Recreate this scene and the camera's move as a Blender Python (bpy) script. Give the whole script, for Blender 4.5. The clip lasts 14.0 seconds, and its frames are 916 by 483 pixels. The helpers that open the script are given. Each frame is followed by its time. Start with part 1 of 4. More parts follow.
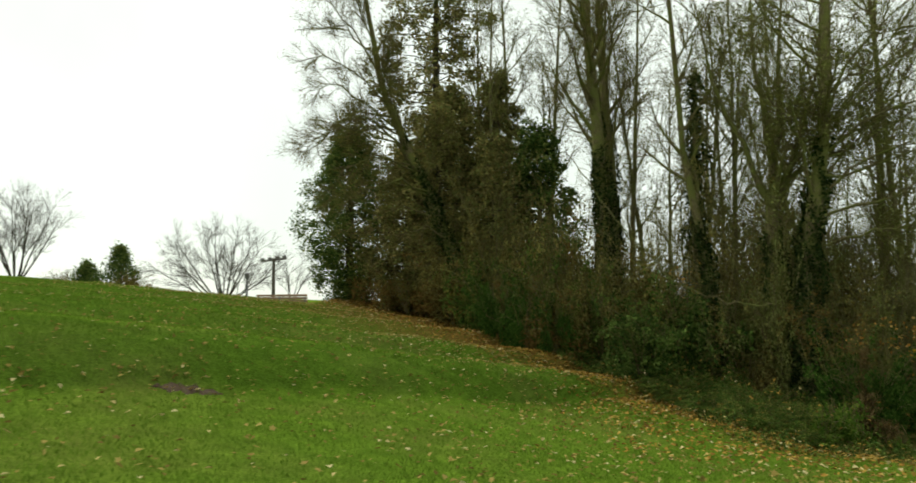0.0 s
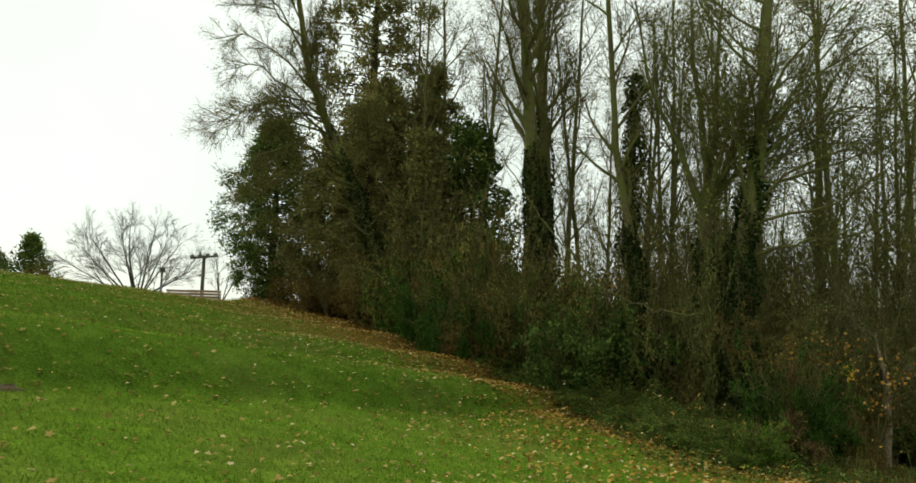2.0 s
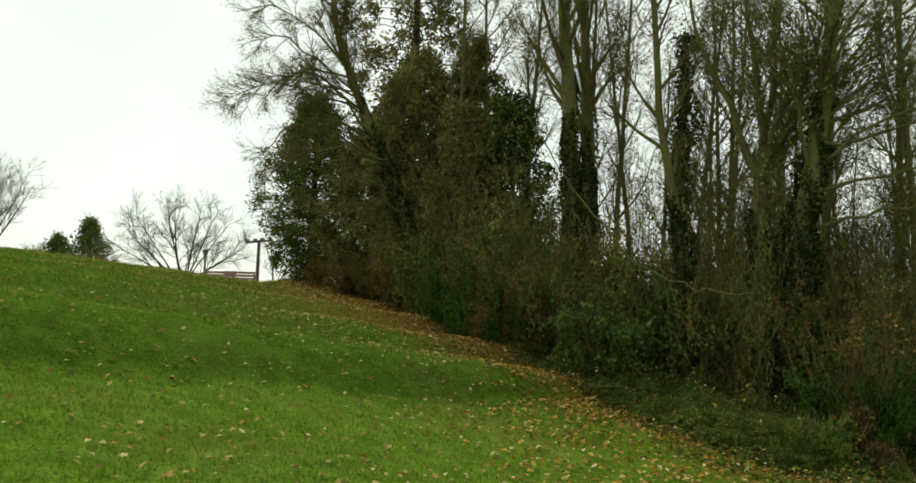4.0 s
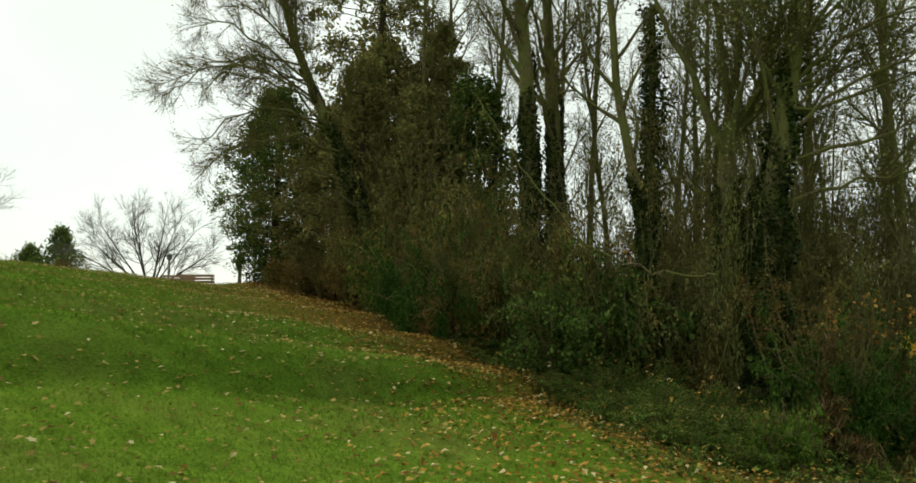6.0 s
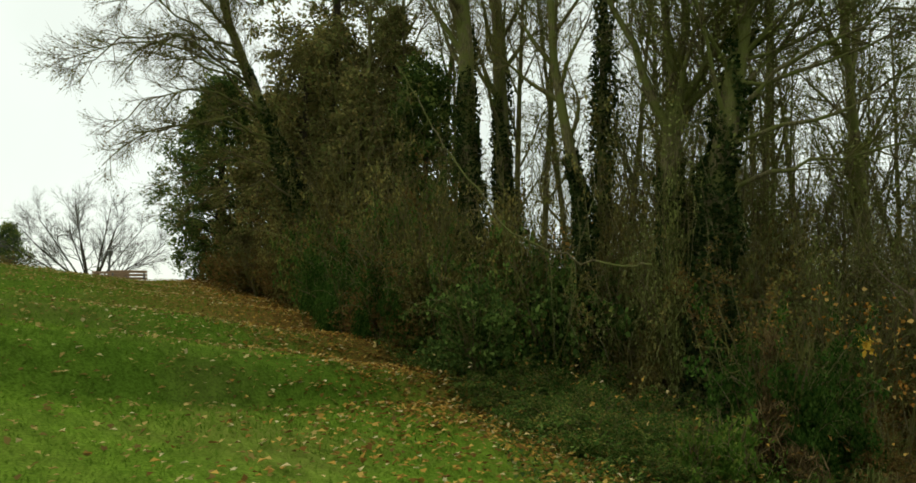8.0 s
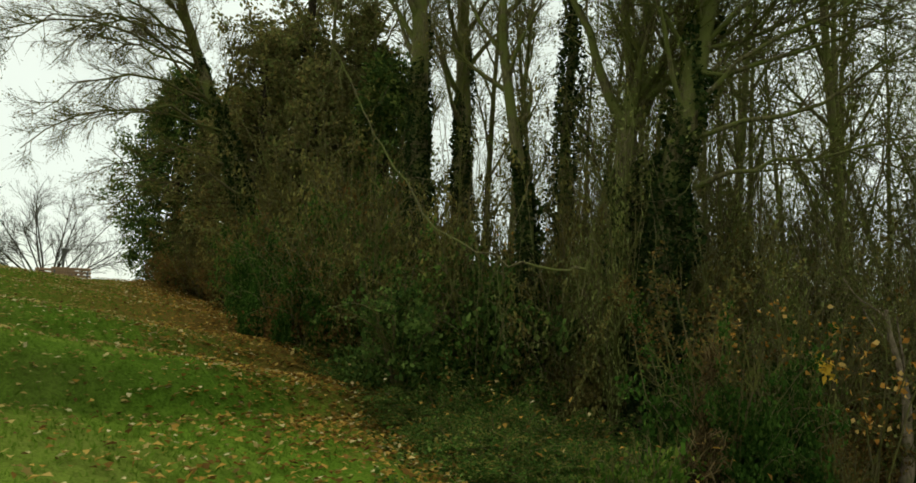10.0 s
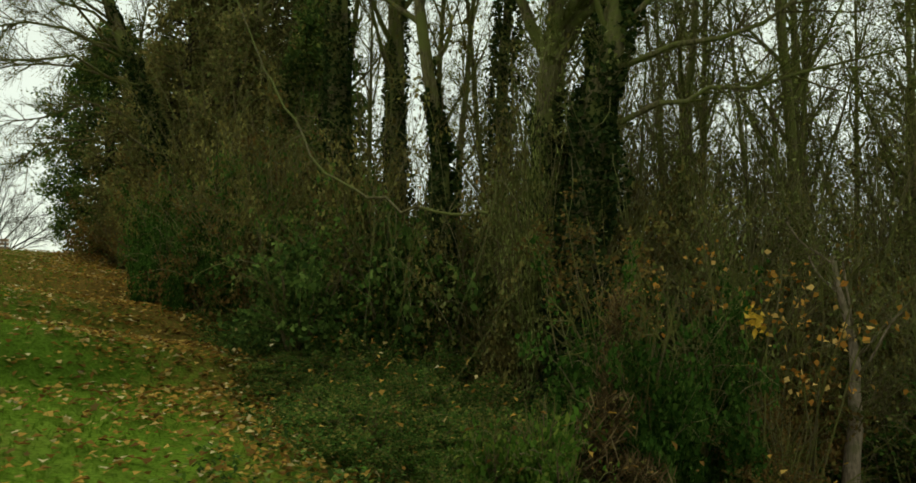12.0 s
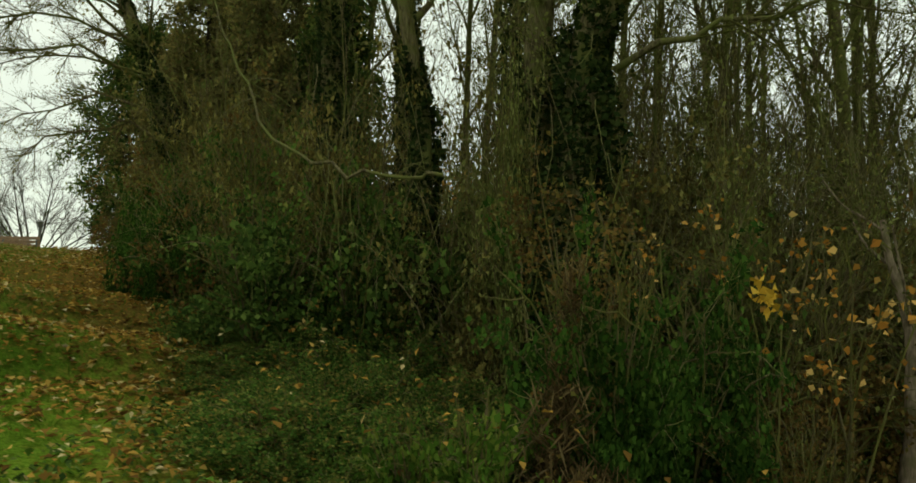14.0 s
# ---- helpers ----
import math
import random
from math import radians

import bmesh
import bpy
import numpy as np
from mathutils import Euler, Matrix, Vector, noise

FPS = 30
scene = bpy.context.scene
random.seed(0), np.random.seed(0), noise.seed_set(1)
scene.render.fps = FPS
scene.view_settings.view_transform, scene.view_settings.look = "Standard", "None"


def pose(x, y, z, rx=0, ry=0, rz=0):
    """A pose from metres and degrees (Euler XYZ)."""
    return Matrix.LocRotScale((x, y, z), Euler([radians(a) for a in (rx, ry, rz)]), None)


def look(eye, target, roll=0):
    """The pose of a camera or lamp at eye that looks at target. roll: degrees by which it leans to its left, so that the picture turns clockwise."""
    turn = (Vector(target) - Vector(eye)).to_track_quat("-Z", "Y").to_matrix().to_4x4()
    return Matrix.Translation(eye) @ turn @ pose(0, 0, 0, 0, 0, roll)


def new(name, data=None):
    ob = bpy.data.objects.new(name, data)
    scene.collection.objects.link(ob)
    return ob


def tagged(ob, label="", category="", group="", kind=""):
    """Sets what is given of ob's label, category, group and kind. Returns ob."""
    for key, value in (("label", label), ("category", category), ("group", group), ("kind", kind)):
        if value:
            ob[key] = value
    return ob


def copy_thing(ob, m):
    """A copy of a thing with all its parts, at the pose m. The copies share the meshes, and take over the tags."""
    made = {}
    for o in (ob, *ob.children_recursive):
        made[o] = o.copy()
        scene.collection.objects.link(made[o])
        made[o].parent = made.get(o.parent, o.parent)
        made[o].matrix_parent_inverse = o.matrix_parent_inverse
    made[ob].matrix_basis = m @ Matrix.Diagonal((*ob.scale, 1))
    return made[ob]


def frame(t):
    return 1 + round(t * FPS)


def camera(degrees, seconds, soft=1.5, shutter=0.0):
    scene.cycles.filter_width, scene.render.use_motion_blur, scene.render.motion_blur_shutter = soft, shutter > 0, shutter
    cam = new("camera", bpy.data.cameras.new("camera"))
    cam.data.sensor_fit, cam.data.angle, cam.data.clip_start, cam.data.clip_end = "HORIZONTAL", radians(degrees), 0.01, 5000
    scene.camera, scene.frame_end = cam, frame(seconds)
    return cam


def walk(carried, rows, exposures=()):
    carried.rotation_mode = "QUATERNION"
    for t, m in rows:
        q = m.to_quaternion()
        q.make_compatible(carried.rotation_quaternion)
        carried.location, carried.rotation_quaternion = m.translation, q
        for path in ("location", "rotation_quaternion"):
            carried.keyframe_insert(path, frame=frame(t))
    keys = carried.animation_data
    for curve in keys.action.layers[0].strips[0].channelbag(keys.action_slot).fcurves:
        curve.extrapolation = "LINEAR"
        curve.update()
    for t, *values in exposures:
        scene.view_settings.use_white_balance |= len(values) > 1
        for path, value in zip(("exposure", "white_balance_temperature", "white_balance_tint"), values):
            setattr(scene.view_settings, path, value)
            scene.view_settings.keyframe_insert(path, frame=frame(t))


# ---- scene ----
cam = camera(65.1, 14.0, soft=1.6, shutter=0.35)
METRES, EYE, TILT, LEAN, TURN = 15.0, 1.55, 5.5, 0.0, 0.0
ROWS = [
    (0.0, 0.0110, 0.0069, 0.0013, 0.82, -0.21, 0.48),
    (0.5, 0.0321, 0.0326, -0.0065, -2.04, -0.07, 0.59),
    (1.0, 0.0489, 0.0611, -0.0130, -2.57, 0.20, -1.54),
    (1.5, 0.0724, 0.0879, -0.0187, -2.39, 0.23, -0.93),
    (2.0, 0.0870, 0.1161, -0.0257, -2.76, 0.66, -1.82),
    (2.5, 0.1077, 0.1420, -0.0318, -0.05, -0.51, -1.54),
    (2.7, 0.1179, 0.1523, -0.0333, -0.23, 0.23, -1.96),
    (4.8, 0.2092, 0.2571, -0.0597, 4.49, -0.79, -0.98),
    (5.0, 0.2215, 0.2677, -0.0638, 2.69, -0.49, 0.78),
    (5.5, 0.2414, 0.2963, -0.0715, 2.59, -1.34, 0.10),
    (6.0, 0.2664, 0.3233, -0.0767, 3.29, 0.08, -0.08),
    (6.5, 0.2902, 0.3515, -0.0774, 0.48, -0.61, -2.25),
    (7.0, 0.3138, 0.3755, -0.0885, 0.95, -1.92, -1.94),
    (7.2, 0.3244, 0.3872, -0.0913, 1.51, -0.63, -1.26),
    (9.3, 0.4214, 0.5019, -0.1140, 4.79, 1.56, -1.17),
    (9.5, 0.4322, 0.5127, -0.1166, 5.65, 2.18, -1.57),
    (10.0, 0.4543, 0.5369, -0.1228, 2.85, 2.13, -2.51),
    (10.5, 0.4806, 0.5625, -0.1269, 5.03, 0.44, -2.03),
    (11.0, 0.5010, 0.5869, -0.1356, 1.83, 0.03, -1.13),
    (11.5, 0.5224, 0.6119, -0.1392, 5.04, 1.99, -2.04),
    (12.0, 0.5431, 0.6391, -0.1478, 1.89, 0.34, -1.64),
    (12.5, 0.5661, 0.6668, -0.1507, 4.55, 0.59, -1.84),
    (13.0, 0.5895, 0.6968, -0.1573, 5.03, 0.96, -2.03),
    (13.5, 0.6098, 0.7201, -0.1640, 7.06, 1.07, 0.05),
    (14.0, 0.6334, 0.7468, -0.1717, 8.04, 0.45, -0.71),
]
walk(cam, [(t, pose(0, 0, EYE, TILT, LEAN, TURN) @ pose(METRES * x, METRES * y, METRES * z, 90 + pitch, roll, yaw)) for t, x, y, z, yaw, pitch, roll in ROWS],
     exposures=[(0.0, 0.34, 6750, 1), (2.5, 0.27, 6750, 1), (5.0, 0.26, 6700, 2), (7.0, 0.24, 6700, 2), (9.5, 0.16, 6750, 0), (14.0, 0.12, 7050, -5)])

# ---- sky and light: a bright overcast winter day ----
world = bpy.data.worlds.new("overcast_sky")
scene.world = world
world.use_nodes = True
wn, wl = world.node_tree.nodes, world.node_tree.links
wn.clear()
w_out, w_bg = wn.new("ShaderNodeOutputWorld"), wn.new("ShaderNodeBackground")
w_sky = wn.new("ShaderNodeTexSky")
w_sky.sky_type, w_sky.sun_disc = "NISHITA", False
w_sky.sun_elevation, w_sky.sun_rotation = radians(40), radians(310)
w_dim = wn.new("ShaderNodeMix"); w_dim.data_type = "RGBA"; w_dim.blend_type = "MULTIPLY"
w_dim.inputs[0].default_value = 1.0
w_dim.inputs[7].default_value = (0.1, 0.1, 0.1, 1)
w_co, w_no, w_ramp = wn.new("ShaderNodeTexCoord"), wn.new("ShaderNodeTexNoise"), wn.new("ShaderNodeValToRGB")
w_no.inputs["Scale"].default_value, w_no.inputs["Detail"].default_value = 2.2, 4
w_ramp.color_ramp.elements[0].position, w_ramp.color_ramp.elements[1].position = 0.3, 0.68
w_ramp.color_ramp.elements[0].color, w_ramp.color_ramp.elements[1].color = (0.642, 0.675, 0.642, 1), (0.762, 0.79, 0.757, 1)
w_mix = wn.new("ShaderNodeMix"); w_mix.data_type = "RGBA"
w_mix.inputs[0].default_value = 0.9
wl.new(w_co.outputs["Generated"], w_no.inputs["Vector"])
wl.new(w_no.outputs["Fac"], w_ramp.inputs["Fac"])
wl.new(w_sky.outputs["Color"], w_dim.inputs[6])
wl.new(w_dim.outputs[2], w_mix.inputs[6])
wl.new(w_ramp.outputs["Color"], w_mix.inputs[7])
wl.new(w_mix.outputs[2], w_bg.inputs["Color"])
w_bg.inputs["Strength"].default_value = 1.18
wl.new(w_bg.outputs["Background"], w_out.inputs["Surface"])

sun_data = bpy.data.lights.new("sun", "SUN")
sun_data.energy, sun_data.angle, sun_data.color = 2.4, radians(28), (1.0, 0.96, 0.9)
sun = new("sun", sun_data)
sun.matrix_world = look((-31, 25.6, 34), (0, 0, 0))


# ---- materials ----
def ramp_node(nt, stops):
    r = nt.nodes.new("ShaderNodeValToRGB")
    while len(r.color_ramp.elements) < len(stops):
        r.color_ramp.elements.new(0.5)
    for e, (p, c) in zip(r.color_ramp.elements, stops):
        e.position, e.color = p, (*c, 1)
    return r


def noise_node(nt, scale, detail=4.0, rough=0.55, vec=None):
    n = nt.nodes.new("ShaderNodeTexNoise")
    n.inputs["Scale"].default_value, n.inputs["Detail"].default_value, n.inputs["Roughness"].default_value = scale, detail, rough
    if vec:
        nt.links.new(vec, n.inputs["Vector"])
    return n


def blend(nt, fac, a, b, kind="MIX"):
    m = nt.nodes.new("ShaderNodeMix")
    m.data_type, m.blend_type = "RGBA", kind
    for socket, v in ((m.inputs[0], fac), (m.inputs[6], a), (m.inputs[7], b)):
        if isinstance(v, bpy.types.NodeSocket):
            nt.links.new(v, socket)
        elif isinstance(v, tuple):
            socket.default_value = (*v, 1)
        else:
            socket.default_value = v
    return m.outputs[2]


def empty_mat(name, rough=0.8, spec=0.3):
    m = bpy.data.materials.new(name)
    m.use_nodes = True
    nt = m.node_tree
    b = nt.nodes["Principled BSDF"]
    b.inputs["Roughness"].default_value = rough
    b.inputs["Specular IOR Level"].default_value = spec
    return m, nt, b


def bump(nt, b, height, strength, dist):
    n = nt.nodes.new("ShaderNodeBump")
    n.inputs["Strength"].default_value, n.inputs["Distance"].default_value = strength, dist
    nt.links.new(height, n.inputs["Height"])
    nt.links.new(n.outputs["Normal"], b.inputs["Normal"])


def leaf_mat(name, stops, rough=0.8, spec=0.0, patch=0.5):
    """Leaves: a colour of its own for every leaf, and patches of lighter and darker growth."""
    m, nt, b = empty_mat(name, rough, spec)
    geo = nt.nodes.new("ShaderNodeNewGeometry")
    r = ramp_node(nt, stops)
    nt.links.new(geo.outputs["Random Per Island"], r.inputs["Fac"])
    n = noise_node(nt, 1.3, 3, vec=geo.outputs["Position"])
    r2 = ramp_node(nt, [(0.3, (1 - patch,) * 3), (0.7, (1 + patch * 0.4,) * 3)])
    nt.links.new(n.outputs["Fac"], r2.inputs["Fac"])
    col = blend(nt, 1.0, r.outputs["Color"], r2.outputs["Color"], "MULTIPLY")
    nt.links.new(col, b.inputs["Base Color"])
    tr = nt.nodes.new("ShaderNodeBsdfTranslucent")
    nt.links.new(col, tr.inputs["Color"])
    mix = nt.nodes.new("ShaderNodeMixShader")
    mix.inputs["Fac"].default_value = 0.25
    nt.links.new(b.outputs["BSDF"], mix.inputs[1])
    nt.links.new(tr.outputs["BSDF"], mix.inputs[2])
    nt.links.new(mix.outputs["Shader"], nt.nodes["Material Output"].inputs["Surface"])
    return m


def bark_mat(name, a, b_, moss, amount):
    m, nt, b = empty_mat(name, 0.95, 0.02)
    tc = nt.nodes.new("ShaderNodeTexCoord")
    mp = nt.nodes.new("ShaderNodeMapping")
    mp.inputs["Scale"].default_value = (1, 1, 0.25)
    nt.links.new(tc.outputs["Object"], mp.inputs["Vector"])
    fine = noise_node(nt, 28, 5, vec=mp.outputs["Vector"])
    r = ramp_node(nt, [(0.35, a), (0.65, b_)])
    nt.links.new(fine.outputs["Fac"], r.inputs["Fac"])
    big = noise_node(nt, 2.4, 4, vec=tc.outputs["Object"])
    r2 = ramp_node(nt, [(0.62 - amount * 0.3, (0, 0, 0)), (0.74 - amount * 0.3, (1, 1, 1))])
    nt.links.new(big.outputs["Fac"], r2.inputs["Fac"])
    nt.links.new(blend(nt, r2.outputs["Color"], r.outputs["Color"], moss), b.inputs["Base Color"])
    bump(nt, b, fine.outputs["Fac"], 0.8, 0.02)
    return m


BARK = bark_mat("mossy_bark", (0.058, 0.047, 0.025), (0.169, 0.145, 0.073), (0.114, 0.120, 0.037), 0.65)
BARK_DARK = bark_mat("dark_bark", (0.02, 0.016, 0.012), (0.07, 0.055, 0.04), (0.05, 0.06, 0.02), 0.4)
BARK_PALE = bark_mat("pale_bark", (0.11, 0.085, 0.055), (0.26, 0.2, 0.14), (0.1, 0.1, 0.04), 0.3)
TWIG = bark_mat("twig_bark", (0.068, 0.052, 0.027), (0.156, 0.128, 0.062), (0.114, 0.113, 0.031), 0.65)
BRUSH = bark_mat("brown_shoot_bark", (0.120, 0.101, 0.053), (0.246, 0.204, 0.106), (0.180, 0.192, 0.062), 0.55)
TWIG_FAR = bark_mat("grey_twig_bark", (0.09, 0.085, 0.075), (0.16, 0.15, 0.13), (0.11, 0.11, 0.07), 0.2)
IVY = leaf_mat("ivy_leaf", [(0.0, (0.032, 0.060, 0.015)), (0.6, (0.077, 0.127, 0.026)), (1.0, (0.181, 0.248, 0.059))])
# ivy on the trunks, darker than the ivy of the mounds
STEM_IVY = leaf_mat("dark_ivy_leaf", [(0.0, (0.018, 0.032, 0.01)), (0.55, (0.04, 0.062, 0.018)), (0.9, (0.075, 0.095, 0.03)), (1.0, (0.13, 0.115, 0.05))])
BRAMBLE = leaf_mat("bramble_leaf", [(0.0, (0.035, 0.070, 0.015)), (0.5, (0.082, 0.151, 0.026)), (0.75, (0.139, 0.199, 0.042)), (0.92, (0.229, 0.199, 0.053)), (1.0, (0.256, 0.196, 0.050))])
RHODO = leaf_mat("soft_green_leaf", [(0.0, (0.024, 0.056, 0.01)), (0.6, (0.05, 0.105, 0.017)), (1.0, (0.1, 0.165, 0.03))])
LIME = leaf_mat("light_green_leaf", [(0.0, (0.043, 0.086, 0.011)), (0.6, (0.091, 0.174, 0.024)), (1.0, (0.196, 0.228, 0.042))])
NEEDLE = leaf_mat("dark_evergreen_needle", [(0.0, (0.044, 0.079, 0.020)), (0.6, (0.099, 0.152, 0.037)), (1.0, (0.222, 0.248, 0.058))])
CEDAR = leaf_mat("browning_cedar_spray", [(0.0, (0.095, 0.093, 0.035)), (0.45, (0.231, 0.190, 0.070)), (0.8, (0.171, 0.207, 0.063)), (1.0, (0.347, 0.263, 0.098))])
DEAD = leaf_mat("withered_leaf", [(0.0, (0.079, 0.066, 0.020)), (0.5, (0.174, 0.137, 0.041)), (0.8, (0.251, 0.218, 0.064)), (1.0, (0.266, 0.253, 0.086))])
RUSSET = leaf_mat("russet_leaf", [(0.0, (0.092, 0.062, 0.021)), (0.5, (0.205, 0.121, 0.037)), (0.85, (0.139, 0.143, 0.034)), (1.0, (0.278, 0.168, 0.051))])
OLIVE = leaf_mat("olive_hanging_leaf", [(0.0, (0.071, 0.087, 0.022)), (0.5, (0.158, 0.172, 0.047)), (0.9, (0.262, 0.276, 0.087)), (1.0, (0.289, 0.303, 0.124))])
ORANGE = leaf_mat("orange_autumn_leaf", [(0.0, (0.286, 0.121, 0.025)), (0.5, (0.495, 0.242, 0.045)), (1.0, (0.660, 0.440, 0.150))], patch=0.2)
YELLOW = leaf_mat("yellow_autumn_leaf", [(0.0, (0.5, 0.3, 0.03)), (1.0, (0.75, 0.5, 0.08))], patch=0.1)
FALLEN = leaf_mat("fallen_leaf", [(0.0, (0.1, 0.055, 0.016)), (0.35, (0.23, 0.13, 0.03)), (0.65, (0.4, 0.235, 0.048)), (0.88, (0.46, 0.31, 0.08)), (1.0, (0.6, 0.5, 0.28))], patch=0.2)
PALE_LEAF = leaf_mat("pale_fallen_leaf", [(0.0, (0.12, 0.08, 0.025)), (0.4, (0.26, 0.19, 0.055)), (0.8, (0.38, 0.29, 0.095)), (1.0, (0.52, 0.45, 0.25))], patch=0.2)
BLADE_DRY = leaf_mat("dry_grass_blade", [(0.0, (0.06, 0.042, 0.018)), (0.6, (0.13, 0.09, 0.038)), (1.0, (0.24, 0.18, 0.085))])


def bank_shade(nt):
    """How much shade is painted into the turf's colour: full on the banks, none on the level treads."""
    bank_at = nt.nodes.new("ShaderNodeAttribute")
    bank_at.attribute_name = "bank"
    return bank_at.outputs["Fac"]


def blade_mat():
    m = leaf_mat("grass_blade", [(0.0, (0.088, 0.155, 0.015)), (0.6, (0.122, 0.208, 0.021)), (1.0, (0.185, 0.262, 0.04))], patch=0.25)
    nt = m.node_tree
    b = nt.nodes["Principled BSDF"]
    old = b.inputs["Base Color"].links[0].from_socket
    # blades on the banks are darkened: slope shade painted into their colour
    nt.links.new(blend(nt, bank_shade(nt), old, (0.7, 0.735, 0.78), "MULTIPLY"), b.inputs["Base Color"])
    return m


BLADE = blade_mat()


def ground_mat():
    m, nt, b = empty_mat("lawn", 0.95, 0.0)
    geo = nt.nodes.new("ShaderNodeNewGeometry")
    pos = geo.outputs["Position"]
    big, mid, fine = noise_node(nt, 0.35, 3, vec=pos), noise_node(nt, 2.2, 4, vec=pos), noise_node(nt, 24, 5, 0.7, vec=pos)
    r1 = ramp_node(nt, [(0.32, (0.055, 0.098, 0.011)), (0.52, (0.122, 0.21, 0.021)), (0.72, (0.185, 0.275, 0.043))])
    nt.links.new(fine.outputs["Fac"], r1.inputs["Fac"])
    r2 = ramp_node(nt, [(0.35, (0.72, 0.74, 0.7)), (0.65, (1.08, 1.05, 1.0))])
    nt.links.new(mid.outputs["Fac"], r2.inputs["Fac"])
    green = blend(nt, 1.0, r1.outputs["Color"], r2.outputs["Color"], "MULTIPLY")
    r3 = ramp_node(nt, [(0.45, (0, 0, 0)), (0.7, (0.42, 0.42, 0.42))])
    nt.links.new(big.outputs["Fac"], r3.inputs["Fac"])
    green = blend(nt, r3.outputs["Color"], green, (0.165, 0.15, 0.042))
    # shade of the bank faces, multiplied into the lawn colour
    green = blend(nt, bank_shade(nt), green, (0.7, 0.735, 0.78), "MULTIPLY")
    # leaf litter, thickest along the wood
    at = nt.nodes.new("ShaderNodeAttribute")
    at.attribute_name = "litter"
    lit = noise_node(nt, 9, 4, 0.7, vec=pos)
    add = nt.nodes.new("ShaderNodeMath"); add.operation = "ADD"
    nt.links.new(at.outputs["Fac"], add.inputs[0])
    nt.links.new(lit.outputs["Fac"], add.inputs[1])
    half = nt.nodes.new("ShaderNodeMath"); half.operation = "MULTIPLY"; half.inputs[1].default_value = 0.8
    nt.links.new(add.outputs[0], half.inputs[0])
    r4 = ramp_node(nt, [(0.62, (0, 0, 0)), (0.95, (0.9, 0.9, 0.9))])
    nt.links.new(half.outputs[0], r4.inputs["Fac"])
    r5 = ramp_node(nt, [(0.35, (0.08, 0.05, 0.016)), (0.6, (0.21, 0.12, 0.032)), (0.75, (0.31, 0.185, 0.045))])
    nt.links.new(fine.outputs["Fac"], r5.inputs["Fac"])
    nt.links.new(blend(nt, r4.outputs["Color"], green, r5.outputs["Color"]), b.inputs["Base Color"])
    bump(nt, b, fine.outputs["Fac"], 0.9, 0.05)
    return m


def speckled(name, lo, hi, scale, rough=0.85, depth=0.01):
    m, nt, b = empty_mat(name, rough, 0.3)
    tc = nt.nodes.new("ShaderNodeTexCoord")
    f, g = noise_node(nt, scale, 5, 0.65, vec=tc.outputs["Object"]), noise_node(nt, scale / 12, 3, vec=tc.outputs["Object"])
    r, r2 = ramp_node(nt, [(0.3, lo), (0.7, hi)]), ramp_node(nt, [(0.3, (0.75, 0.75, 0.75)), (0.7, (1.1, 1.1, 1.1))])
    nt.links.new(f.outputs["Fac"], r.inputs["Fac"])
    nt.links.new(g.outputs["Fac"], r2.inputs["Fac"])
    nt.links.new(blend(nt, 1.0, r.outputs["Color"], r2.outputs["Color"], "MULTIPLY"), b.inputs["Base Color"])
    bump(nt, b, f.outputs["Fac"], 0.6, depth)
    return m


LAWN = ground_mat()
ASPHALT = speckled("worn_asphalt", (0.035, 0.035, 0.035), (0.09, 0.088, 0.085), 90)
BENCH_WOOD = speckled("weathered_bench_wood", (0.22, 0.13, 0.08), (0.42, 0.28, 0.18), 30)
GREY_METAL = speckled("dull_grey_metal", (0.1, 0.1, 0.1), (0.17, 0.17, 0.17), 20, 0.5, 0.002)
POLE_WOOD = speckled("creosoted_pole_wood", (0.05, 0.04, 0.03), (0.12, 0.1, 0.08), 20)

# ---- the lie of the land ----
# foot and lip of each grassy bank: y at x = 0, slope along x, and which terrace it is
TOE, TOE_UP = (14.9, 1.05), (19.4, 0.68)
TERRACES = [(9.6, 1.12, -0.5), (*TOE, 0.0), (17.4, 0.74, 0.5), (*TOE_UP, 1.0), (21.7, 0.5, 1.5), (23.8, 0.3, 2.0), (26.0, 0.24, 2.5), (27.8, 0.18, 3.0), (30.0, 0.1, 3.5)]
EDGE_Y = np.array([15.3, 17.0, 18.5, 20.0, 21.5, 25.0, 30.0, 34.0, 37.0, 60.0])
EDGE_X = np.array([6.4, 6.2, 5.6, 4.7, 3.7, 1.8, -0.6, -3.4, -4.5, -6.0])


def inside_wood(x, y):
    """About how many metres a place lies inside the wood's edge; minus outside."""
    a = (x - np.interp(y, EDGE_Y, EDGE_X)) * 0.8
    b = y - 15.3 - 0.06 * (x - 6)
    return np.where(y > 17, a, np.minimum(a + 0.3, b))


def terrace(x, y):
    """Which terrace: whole numbers at the foot of a bank, halves at its lip."""
    xc = np.clip(x, -24, 7)
    ph, prev_y, prev_p = np.full(np.shape(x), -1.0), TERRACES[0][0] + TERRACES[0][1] * xc - 6, -1.0
    for c0, c1, p in TERRACES:
        ly = c0 + c1 * xc
        ph = np.where(y >= prev_y, prev_p + (p - prev_p) * np.clip((y - prev_y) / np.maximum(ly - prev_y, 0.3), 0, 1), ph)
        prev_y, prev_p = ly, p
    return ph


